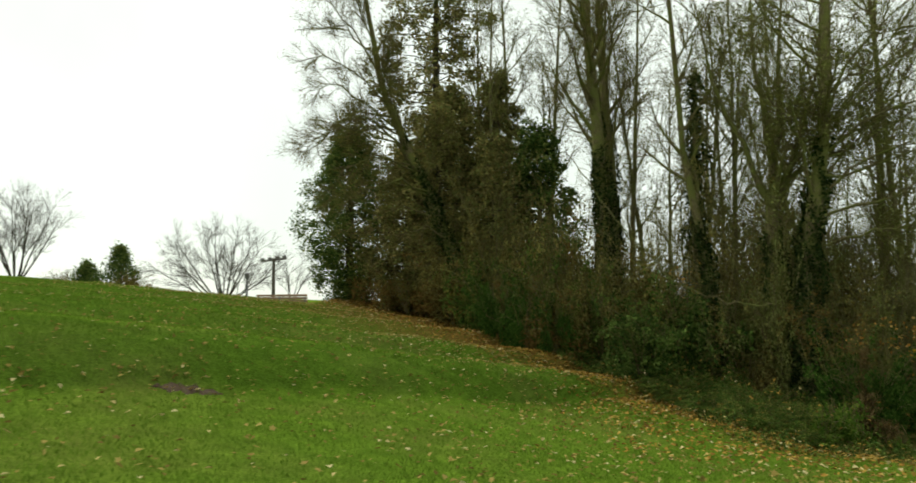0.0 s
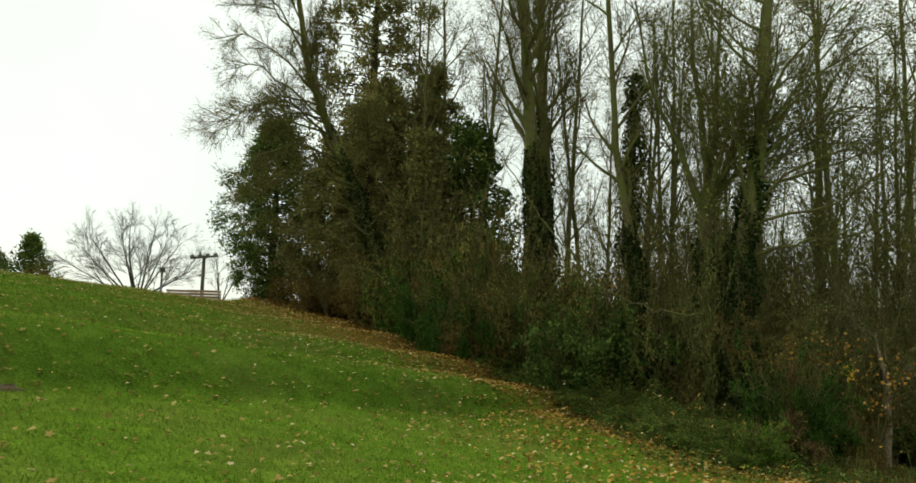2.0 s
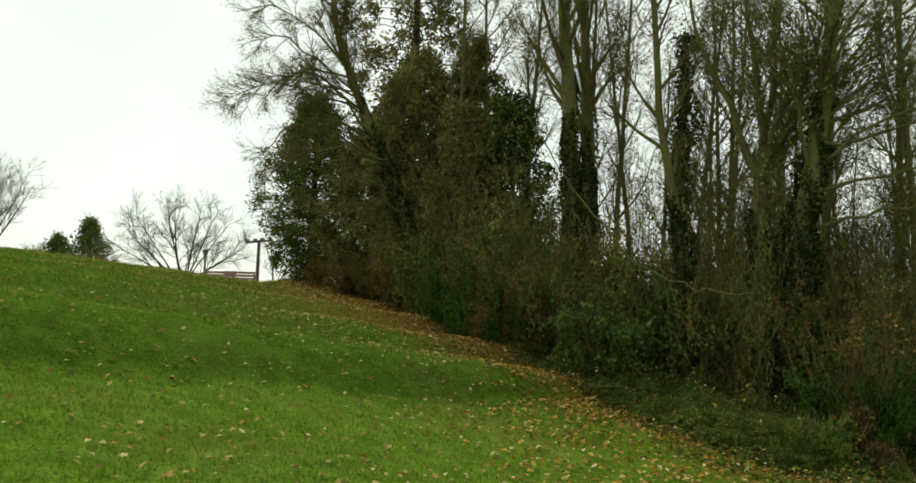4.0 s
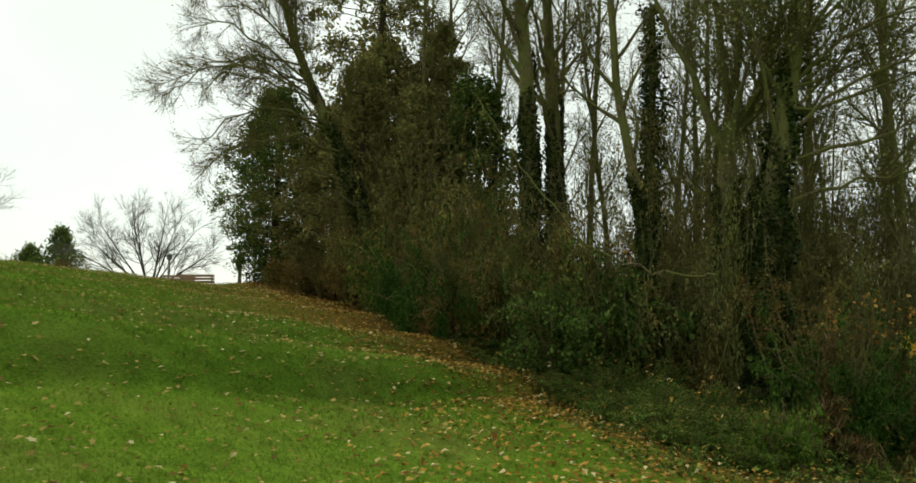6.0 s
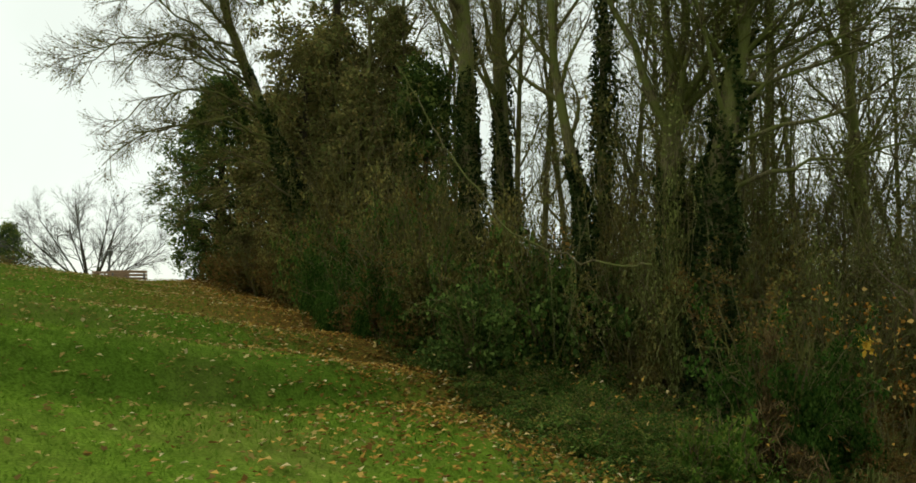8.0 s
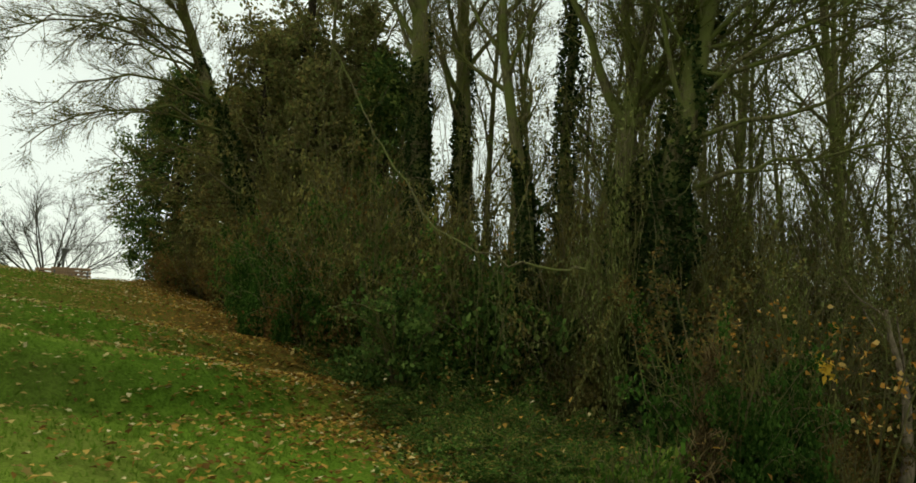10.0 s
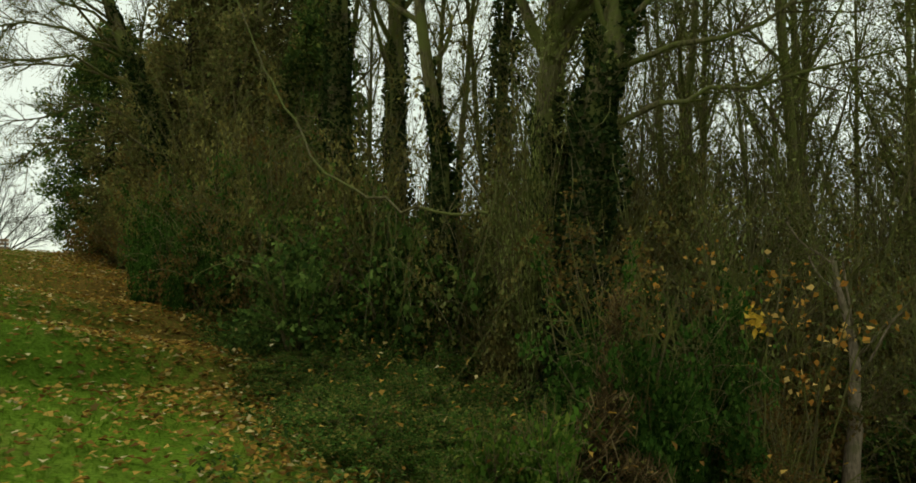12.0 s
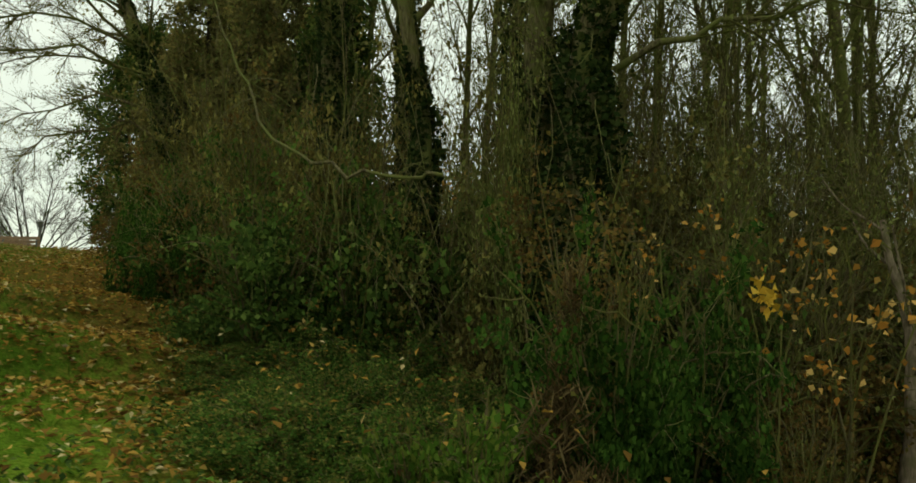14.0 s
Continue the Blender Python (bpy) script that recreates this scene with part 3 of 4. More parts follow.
def poly_crown(name, x, y, height, radius, mat, count, label, category="evergreen tree", leaf=(0.16, 0.07), low=0.2, peak=0.35, group="", hang=0.35, tiers=60, droop=-0.05, taper=0.75, foot=None):
    """An evergreen: a trunk with boughs on all sides, each carrying its sprays."""
    z = gz(x, y) - 0.1 if foot is None else foot
    ob = thing(name, x, y, z, label, category, group)
    tr = trunk_line([(0, 0, 0), (0.05, 0, height * 0.5), (0, 0, height)], radius * 0.09, 0.03)
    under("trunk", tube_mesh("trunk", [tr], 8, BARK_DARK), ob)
    boughs = []
    for i in range(tiers):
        f = low * 0.3 + (0.99 - low * 0.3) * (i + rng.uniform(0, 1)) / tiers
        h = f * height
        prof = (f / peak) ** 0.5 if f < peak else ((1 - f) / (1 - peak)) ** taper
        a = i * 2.4 + rng.uniform(-0.3, 0.3)
        L = radius * max(prof, 0.08) * rng.uniform(0.75, 1.15)
        boughs.append(stick((0, 0, h), (math.cos(a), math.sin(a), 0.25), L, 0.035, 0.008, 6, 0.06, droop))
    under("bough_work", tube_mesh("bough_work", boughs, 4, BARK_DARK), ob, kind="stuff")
    br = twigs_on(boughs, 7, radius * 0.34, 50, droop, 0.008, 4, low=0.15)
    per = max(1, int(count / len(br)))
    under("foliage", leaf_mesh("foliage", tip_places(br, per, 0.13), leaf[0], leaf[1], mat, hang=hang), ob, kind="stuff")
    return ob


poly_crown("holly_tree", -5.7, 35.4, 8.6, 2.75, NEEDLE, 50000, "dense dark evergreen standing at the top of the lawn", tiers=120, peak=0.42, leaf=(0.15, 0.06), low=0.0, group=FOREST)
poly_crown("cedar_tree", -1.5, 37.2, 25, 3.5, CEDAR, 38000, "tall cedar with browning drooping sprays", "conifer", (0.2, 0.1), 0.05, 0.5, FOREST, 0.5, 170, -0.12)
poly_crown("cedar_tree", 1.6, 34.0, 12.0, 2.4, CEDAR, 20000, "dark evergreen tree tangled among the bare trunks", "conifer", (0.2, 0.1), 0.1, 0.35, FOREST, 0.4, 80, -0.1)
poly_crown("cedar_tree", -2.6, 32.8, 7.5, 2.5, CEDAR, 18000, "brown evergreen tree beside the dark holly", "conifer", (0.18, 0.09), 0.0, 0.4, FOREST, 0.4, 80, -0.06)
poly_crown("cedar_tree", 3.2, 30.5, 9.0, 2.2, NEEDLE, 16000, "dark evergreen tree tangled among the bare trunks", "conifer", (0.18, 0.1), 0.1, 0.35, FOREST, 0.4, 70, -0.08)
poly_crown("cedar_tree", -1.2, 31.2, 9.5, 2.1, CEDAR, 15000, "brown evergreen tree beside the dark holly", "conifer", (0.17, 0.08), 0.0, 0.4, FOREST, 0.4, 80, -0.08)
poly_crown("cedar_tree", 1.2, 29.2, 8.0, 1.8, CEDAR, 12000, "brown evergreen tree among the bare trunks", "conifer", (0.17, 0.08), 0.0, 0.4, FOREST, 0.4, 70, -0.08)
poly_crown("cedar_tree", -0.6, 33.5, 11.0, 2.3, CEDAR, 18000, "brown evergreen tree beside the dark holly", "conifer", (0.2, 0.1), 0.0, 0.4, FOREST, 0.4, 80, -0.1)

# slender trees further in: four built, the rest copied
slender = []
for x, y, h, lean in [(2.3, 33.5, 19, -0.5), (3.6, 31.2, 17, 0.9), (7.2, 31.5, 18, 0.9), (12.3, 25.2, 16, 0.8)]:
    slender.append(bare_tree("slender_tree", x, y, [(0, 0, 0), (lean * 0.2, 0, h * 0.3), (lean * 0.6, 0, h * 0.65), (lean, 0.2, h)], 0.14, 0.03, "slender bare tree inside the wood", group="slender trees in the wood", limbs=16, limb_low=0.26,
                   limb_len=3.5, spread=38, rise=0.1, twig=10, fine=5, ivy=(0, rng.uniform(3, 7), 0.22, 350), limb_r=0.05, dead=3, dead_mat=OLIVE, leaf=0.075))
for i, (x, y) in enumerate([(0.6, 38.6), (4.2, 34.5), (10.6, 28.5), (13.4, 30.5), (15.5, 26.5), (17.4, 30), (1.2, 30.8), (12.0, 33), (14.2, 23.2), (16.4, 24.4), (18.8, 27.2), (20.5, 30.5), (15.0, 34), (18, 35), (22, 34),
                            (10.2, 36), (13, 38.5), (6.3, 34.0), (8.6, 33.2), (9.6, 29.6), (17.4, 20.6), (19.8, 24.2), (21.6, 26.6), (13.6, 27.6), (16.6, 29.2), (19.6, 32.4), (11.2, 31.0), (14.6, 32.6), (18.2, 25.6), (22.6, 30.2), (16.2, 36.2)]):
    copy_thing(slender[i % 4], pose(x, y, gz(x, y) - 0.1, rng.uniform(-3, 3), rng.uniform(-3, 3), rng.uniform(0, 360)) @ Matrix.Scale(rng.uniform(0.75, 1.05), 4))

# pale-stemmed tree by the path
bare_tree("birch_tree", 13.25, 19.9, [(-0.05, 0, 0), (0.02, 0, 0.9), (0.08, 0, 1.6), (0.1, 0.1, 2.4), (-0.1, 0.2, 3.6)], 0.13, 0.035, "pale-stemmed small tree in the undergrowth", group=FOREST, limbs=5, limb_low=0.55, limb_len=1.8, spread=40, rise=0.04,
          bark=BARK_PALE, twig=6, fine=4, limb_r=0.02, dead=2, dead_mat=OLIVE)


# thin saplings: three built, the rest copied
def sapling(seed_h, stems):
    ob = thing("sapling", 0, 0, 0, "thin many-stemmed sapling with moss and few withered leaves", "sapling", "saplings in the wood")
    st = []
    for _ in range(stems):
        a = rng.uniform(0, 2 * math.pi)
        st.append(stick((0.15 * math.cos(a), 0.15 * math.sin(a), 0), (0.2 * math.cos(a), 0.2 * math.sin(a), 1), seed_h * rng.uniform(0.7, 1.1), 0.055, 0.01, 9, 0.05, 0.03))
    for one in st:
        under("stem", tube_mesh("stem", [one], 5, BARK), ob)
    br = twigs_on(st, 17, seed_h * 0.17, 38, 0.05, 0.012, 5, low=0.2)
    tw = twigs_on(br, 9, 0.5, 45, 0.02, 0.005, 4)
    under("fine_branching", tube_mesh("fine_branching", br + tw, 3, TWIG), ob, kind="stuff")
    under("withered_foliage", leaf_mesh("withered_foliage", tip_places(tw, 1), 0.07, 0.048, OLIVE, hang=0.5), ob, kind="stuff")
    return ob


protos = [sapling(9, 3), sapling(7.5, 4), sapling(11, 2)]
spots = [(11.2, 23.5), (12.6, 22.3), (13.6, 24), (14.6, 22.6), (15.6, 24.2), (16.4, 22.8), (12.2, 27), (14.2, 26.4), (17.6, 25.6), (18.8, 24), (16.2, 28), (18.6, 28), (13.9, 21.4), (15.0, 21.2), (16.4, 21.0),
         (17.6, 21.4), (19.4, 22), (11.6, 29.8), (15.2, 31.5), (19.4, 31.5), (9.6, 31), (9.9, 24.2), (20.6, 26), (12.1, 23.1), (13.2, 25.4), (15.0, 25.6), (17.0, 23.6), (18.2, 22.4), (20.2, 28.4), (17.4, 27.2), (14.8, 28.8), (12.4, 31.4), (16.8, 32.5), (21.5, 32), (10.8, 32.6), (20.4, 23.8), (11.0, 25.9), (13.8, 33.5), (19, 33.6)]
for i, (x, y) in enumerate(spots):
    m = pose(x, y, gz(x, y) - 0.05, rng.uniform(-4, 4), rng.uniform(-4, 4), rng.uniform(0, 360))
    if i < 3:
        protos[i].matrix_basis = m
    else:
        copy_thing(protos[i % 3], m @ Matrix.Scale(rng.uniform(0.8, 1.15), 4))


# ---- undergrowth ----
def shrub(name, mat, label, category, r, h, count, leaf, hang=0.1, stems=14, group="", twiggy=0, lumps=9, canes=16):
    """A bush at the origin: stems from the foot, torn lumps of leaves of uneven size, and arching canes that stick out of them."""
    ob = thing(name, 0, 0, 0, label, category, group)
    st = [stick((0, 0, 0), (rng.normal() * 0.6 * r / h, rng.normal() * 0.6 * r / h, 1), h * rng.uniform(0.6, 1.1), 0.025, 0.006, 6, 0.14, 0.0) for _ in range(stems)]
    tw = twigs_on(st, 6 + twiggy, h * 0.3, 50, -0.04, 0.007, 4)
    arch = []
    for _ in range(canes):
        a, q = rng.uniform(0, 2 * math.pi), r * rng.uniform(0.1, 0.75)
        arch.append(stick((q * math.cos(a), q * math.sin(a), h * rng.uniform(0.15, 0.6)), (math.cos(a) * 0.7, math.sin(a) * 0.7, rng.uniform(0.5, 1.6)), h * rng.uniform(0.3, 0.65), 0.009, 0.003, 8, 0.1, -0.13))
    side = twigs_on(arch, 4, h * 0.12, 50, -0.05, 0.004, 4)
    under("branchwork", tube_mesh("branchwork", st + tw, 4, TWIG), ob, kind="stuff")
    under("cane_tangle", tube_mesh("cane_tangle", arch + side, 3, BRUSH), ob, kind="stuff")
    C = [tip_places(arch, max(4, int(count * 0.06 / canes)), 0.07), tip_places(side, max(2, int(count * 0.06 / len(side))), 0.05)]
    for _ in range(lumps):
        a, q = rng.uniform(0, 2 * math.pi), r * math.sqrt(rng.uniform(0, 0.8))
        top = h * (1 - 0.5 * (q / r) ** 2) * rng.uniform(0.55, 1.05)
        c = np.array([q * math.cos(a), q * math.sin(a), top * rng.uniform(0.2, 0.8)])
        n = int(count * 1.15 / lumps)
        v = rng.normal(size=(n, 3))
        v /= np.linalg.norm(v, axis=1)[:, None]
        rad = rng.uniform(0.35, 1.0, (n, 1)) ** 0.45 * (0.75 + 0.35 * np.sin(v[:, :1] * 5 + a * 7) * np.cos(v[:, 1:2] * 4 + v[:, 2:] * 5))
        p = c + v * rad * np.array([r * rng.uniform(0.32, 0.6), r * rng.uniform(0.32, 0.6), top * rng.uniform(0.3, 0.48)])
        torn = np.sin(p[:, 0] * 9 + a * 5) * np.sin(p[:, 1] * 8 - a) * np.cos(p[:, 2] * 7 + a * 3)
        C.append(p[torn > -0.25 + 0.35 * rng.normal(size=n) * 0.6])
    C = np.concatenate(C)
    C = C[C[:, 2] > 0.02]
    under("foliage", leaf_mesh("foliage", C, leaf, leaf * 0.68, mat, hang=hang), ob, kind="stuff")
    return ob


def place_all(proto, places):
    for i, (x, y, s, sz) in enumerate(places):
        m = pose(x, y, gz(x, y) - 0.06, rng.uniform(-5, 5), rng.uniform(-5, 5), rng.uniform(0, 360)) @ Matrix.Diagonal((s, s, sz, 1))
        if i == 0:
            proto.matrix_basis = m
        else:
            copy_thing(proto, m)


UNDER = "bushes along the wood's edge"
bramble = shrub("bramble_bush", BRAMBLE, "dense bramble mound, dark green with withered leaves", "bush", 1.3, 1.9, 6500, 0.075, group=UNDER)
place_all(bramble, [(6.9, 17.8, 0.7, 0.43), (6.6, 19.2, 0.9, 0.80), (7.8, 18.8, 0.9, 0.80), (7.2, 20.2, 0.9, 0.9), (5.9, 20.6, 0.9, 0.9), (4.9, 22.2, 0.9, 0.9), (8.6, 19.9, 1.0, 1.1), (3.9, 23.6, 0.9, 0.9), (2.9, 25.4, 1.0, 1.0), (1.7, 28.2, 1.0, 1.0),
                    (7.3, 21.4, 1.2, 1.6), (9.5, 19.0, 0.8, 1.01), (11.2, 18.6, 0.6, 0.5), (15.0, 18.0, 1.0, 0.8), (0.6, 30.2, 1.0, 1.0), (12.0, 19.7, 0.9, 1.0), (15.4, 17.8, 1.2, 1.0), (11.3, 17.6, 0.6, 0.45), (12.3, 17.9, 0.7, 0.6), (10.6, 17.0, 0.5, 0.3), (5.6, 19.9, 0.55, 0.4), (4.7, 21.3, 0.6, 0.45), (3.8, 22.5, 0.6, 0.45), (3.0, 23.9, 0.6, 0.45), (2.2, 25.6, 0.6, 0.45), (1.2, 27.2, 0.7, 0.5), (-0.2, 29.4, 0.7, 0.5), (6.3, 18.6, 0.5, 0.3), (5.0, 20.6, 0.8, 0.4), (4.2, 21.8, 0.8, 0.42), (6.0, 19.7, 0.8, 0.38), (3.3, 23.2, 0.8, 0.45), (2.6, 24.6, 0.8, 0.45), (7.0, 18.9, 0.7, 1.09), (7.5, 18.2, 0.7, 1.01), (6.4, 19.2, 0.7, 0.7), (8.3, 18.9, 0.8, 1.01), (7.7, 17.8, 0.65, 0.94), (8.3, 18.3, 0.8, 1.09), (9.0, 18.7, 0.8, 1.30), (8.1, 17.1, 0.55, 0.58), (8.9, 17.9, 0.7, 0.87), (7.2, 18.6, 0.8, 0.87), (9.7, 17.2, 0.55, 0.65), (6.6, 19.6, 0.8, 0.6), (7.9, 19.4, 0.9, 1.16), (10.9, 16.9, 0.6, 0.4), (12.4, 17.2, 0.8, 0.5), (8.2, 19.8, 1.0, 1.3), (9.2, 19.7, 0.9, 1.3), (7.0, 20.5, 0.9, 1.2), (9.9, 19.5, 0.8, 1.1), (6.0, 21.2, 0.8, 1.1), (6.6, 18.4, 0.7, 0.87), (7.1, 17.5, 0.6, 0.72), (7.8, 17.0, 0.6, 0.72), (6.0, 19.0, 0.6, 0.45), (7.3, 19.3, 0.9, 1.09), (8.6, 16.6, 0.5, 0.35), (9.6, 16.6, 0.55, 0.4), (7.9, 18.1, 0.8, 1.01), (8.7, 18.2, 0.8, 1.23), (5.4, 20.0, 0.7, 0.6), (4.5, 21.4, 0.7, 0.6), (10.6, 17.6, 0.55, 0.45), (11.6, 18.3, 0.6, 0.5)])
ivy_mound = shrub("ivy_mound", IVY, "old stump and stems smothered in dark ivy", "ivy", 1.25, 2.4, 7000, 0.1, 0.35, group=UNDER)
place_all(ivy_mound, [(5.2, 21.3, 1.0, 1.15), (6.3, 22.6, 1.1, 1.4), (8.2, 22.6, 1.1, 1.4), (4.4, 24.6, 1.1, 1.3), (2.6, 27.6, 1.1, 1.2), (9.9, 21.9, 1.0, 1.5), (11.4, 21.4, 1.0, 1.3),
                      (8.0, 25.0, 1.3, 1.4), (10.4, 24.2, 1.3, 1.4), (3.0, 30.0, 1.4, 1.6)])
green_bush = shrub("laurel_bush", RHODO, "soft dark-green evergreen bush", "bush", 1.2, 2.1, 12000, 0.07, 0.2, group=UNDER)
place_all(green_bush, [(10.2, 18.6, 0.95, 1.45), (9.95, 18.3, 0.7, 0.95), (10.75, 18.6, 0.75, 0.95), (2.0, 24.0, 0.75, 1.05), (1.2, 25.6, 0.8, 1.0), (2.9, 23.2, 0.6, 0.75)])
lime_bush = shrub("light_green_bush", LIME, "low bush with broad light-green leaves", "bush", 0.75, 0.95, 3000, 0.085, 0.1, group=UNDER)
place_all(lime_bush, [(8.85, 17.5, 0.8, 1.35), (8.4, 17.2, 0.8, 0.8), (7.7, 17.4, 0.6, 0.4), (9.0, 16.9, 0.7, 0.7), (8.2, 16.8, 0.6, 0.4), (10.2, 17.7, 0.6, 0.6), (9.9, 16.8, 0.5, 0.4)])
russet = shrub("russet_bush", RUSSET, "half-bare bush with russet brown leaves", "bush", 1.3, 2.6, 6000, 0.07, 0.3, twiggy=5, group=UNDER)
place_all(russet, [(3.1, 24.0, 1.0, 1.2), (-2.4, 30.6, 1.1, 0.9), (-3.6, 32.2, 1.1, 0.9), (-0.9, 29.8, 1.0, 1.1), (4.3, 26.4, 1.2, 1.6), (12.4, 20.6, 1.0, 1.2), (0.6, 27.6, 1.0, 1.2), (-1.5, 33.6, 1.3, 1.2), (12.2, 20.2, 0.8, 0.9), (16.6, 19.4, 1.2, 1.2), (11.6, 18.2, 0.55, 0.5)])
thicket = shrub("thicket", BRAMBLE, "tall tangled thicket, dark green and withered", "bush", 1.5, 3.6, 7000, 0.1, 0.3, twiggy=3, stems=12, group=UNDER, lumps=14)
place_all(thicket, [(6.6, 21.9, 0.8, 1.0), (5.2, 23.4, 0.9, 1.1), (3.6, 25.6, 0.9, 1.0), (8.9, 22.0, 0.8, 1.0), (11.3, 22.2, 0.9, 0.9), (2.2, 27.2, 1.0, 1.0), (14.6, 20.9, 0.9, 0.7), (15.6, 20.0, 1.1, 0.7), (17.4, 20.6, 1.2, 0.8), (0.2, 29.6, 0.9, 0.9),
                    (13.6, 30, 1.6, 1.2), (18.4, 30, 1.7, 1.2), (14, 36, 1.8, 1.3), (18, 37, 1.8, 1.4), (2.6, 26.0, 0.9, 1.5), (4.2, 23.9, 0.7, 1.1), (10.9, 22.2, 0.8, 0.95), (13.2, 22.2, 0.9, 0.75), (14.6, 22.8, 1.0, 0.85), (16.2, 22.6, 1.0, 0.85), (0.4, 27.6, 0.9, 1.3), (10.2, 30.5, 1.6, 1.5), (7.2, 32.5, 1.5, 1.4), (12.0, 33.0, 1.7, 1.6), (16.4, 33.0, 1.7, 1.6), (20.6, 34.5, 1.8, 1.7), (4.6, 33.0, 1.4, 1.4), (19.4, 24.6, 1.2, 1.2)])
brown_bush = shrub("withered_bush", DEAD, "tall withered bush with hanging brown leaves", "bush", 1.5, 4.2, 6500, 0.085, 0.4, twiggy=4, stems=12, group=UNDER, lumps=12)
place_all(brown_bush, [(4.9, 26.4, 1.0, 1.2), (8.9, 22.6, 0.85, 1.45), (10.5, 22.2, 0.85, 1.35), (11.8, 23.2, 0.9, 1.25), (13.6, 23.8, 1.0, 1.2), (14.9, 22.6, 1.0, 1.1), (16.6, 23.8, 1.1, 1.2), (6.0, 23.0, 0.8, 1.35), (8.4, 24.2, 0.9, 1.0), (2.2, 29.4, 1.2, 1.3), (-0.2, 31.6, 1.1, 1.2), (10.6, 22.8, 0.9, 0.9), (12.8, 23.6, 1.0, 0.9), (7.0, 28.6, 1.3, 1.1), (15.2, 21.8, 1.1, 0.8), (17.8, 22.8, 1.2, 0.8), (-2.8, 34.2, 1.1, 1.0),
                       (13.6, 27.5, 1.4, 0.8), (10.8, 27, 1.3, 0.8), (16.6, 26, 1.4, 0.8), (19.5, 26.5, 1.5, 0.8), (1.5, 27.2, 1.0, 1.55), (3.4, 24.8, 0.8, 1.3), (4.4, 23.2, 0.65, 1.0), (7.9, 21.8, 0.75, 1.1), (8.9, 21.2, 0.65, 0.9), (10.3, 21.2, 0.75, 0.8), (12.0, 21.9, 0.85, 0.75), (-0.4, 28.6, 0.8, 1.0), (0.6, 30.0, 0.9, 1.6), (9.2, 24.6, 0.9, 1.0), (13.0, 23.0, 0.9, 0.85), (8.7, 24.6, 0.8, 1.45), (9.7, 23.7, 0.75, 1.4), (10.5, 24.3, 0.8, 1.4)])
olive_bush = shrub("hanging_leaf_bush", OLIVE, "arching bush with pale olive leaves hanging in sprays", "bush", 1.2, 3.4, 3400, 0.07, 0.8, twiggy=6, group=UNDER)
place_all(olive_bush, [(8.2, 21.2, 0.8, 1.3), (9.0, 20.6, 0.6, 1.25), (11.6, 20.4, 0.9, 1.0), (13.2, 22.0, 1.0, 1.1), (14.6, 22.8, 1.1, 1.2), (11.4, 23.2, 1.0, 1.4), (16.0, 23.0, 1.1, 1.1), (13.6, 25.6, 1.2, 1.4), (17.6, 25.0, 1.3, 1.3)])

def brush(name, label, h, stems, mat, per):
    """A thicket of fine bare shoots with few leaves left."""
    ob = thing(name, 0, 0, 0, label, "bush", UNDER)
    st = [stick((rng.normal() * 0.35, rng.normal() * 0.35, 0), (rng.normal() * 0.3, rng.normal() * 0.3, 1), h * rng.uniform(0.5, 1.05), 0.016, 0.005, 7, 0.1, 0.02) for _ in range(stems)]
    b2 = twigs_on(st, 10, h * 0.26, 42, 0.03, 0.008, 4, low=0.1)
    tw = twigs_on(b2, 5, h * 0.12, 45, 0.0, 0.0055, 3)
    under("branchwork", tube_mesh("branchwork", st + b2 + tw, 3, BRUSH), ob, kind="stuff")
    under("foliage", leaf_mesh("foliage", tip_places(tw, per), 0.06, 0.042, mat, hang=0.3), ob, kind="stuff")
    return ob


place_all(brush("brushwood", "dense brushwood of fine brown shoots", 4.2, 16, DEAD, 1),
          [(11.8, 21.6, 0.9, 1.05), (13, 22.8, 1, 1.0), (14.4, 21.8, 1, 1.05), (15.8, 22.4, 1.1, 1.15), (12.4, 24.6, 1.1, 1.15), (14.6, 24.8, 1.1, 1.2), (16.8, 24.2, 1.2, 1.1), (10.6, 23.4, 0.9, 1.25), (18.4, 23, 1.2, 1.1), (14.2, 21, 0.9, 1.16), (16.4, 20.6, 1.1, 1.16),
           (6.8, 25.2, 1, 1.30), (3.6, 28.4, 1.1, 1.30), (1.2, 32, 1.1, 1.30), (9, 28.6, 1.1, 1.10), (18.8, 26.4, 1.3, 1.59), (12.8, 28.4, 1.3, 1.59), (16, 28, 1.3, 1.59), (-1.4, 31.4, 1.0, 1.2), (6.2, 30.6, 1.1, 1.30), (9.9, 26.4, 1, 1.10), (19.6, 24.8, 1.2, 1.5), (15.2, 20.6, 1.0, 1.2), (17.6, 21.4, 1.1, 1.3), (12.2, 21.0, 0.8, 1.2), (20.4, 28.0, 1.3, 1.6), (14.0, 26.4, 1.3, 1.6), (17.2, 26.8, 1.4, 1.7), (11.4, 25.4, 1.2, 1.4), (19.0, 29.6, 1.5, 2.4), (15.4, 30.6, 1.5, 2.3), (21.4, 31.0, 1.6, 2.5), (9.4, 31.0, 1.3, 2.0), (12.2, 31.0, 1.4, 2.2)])

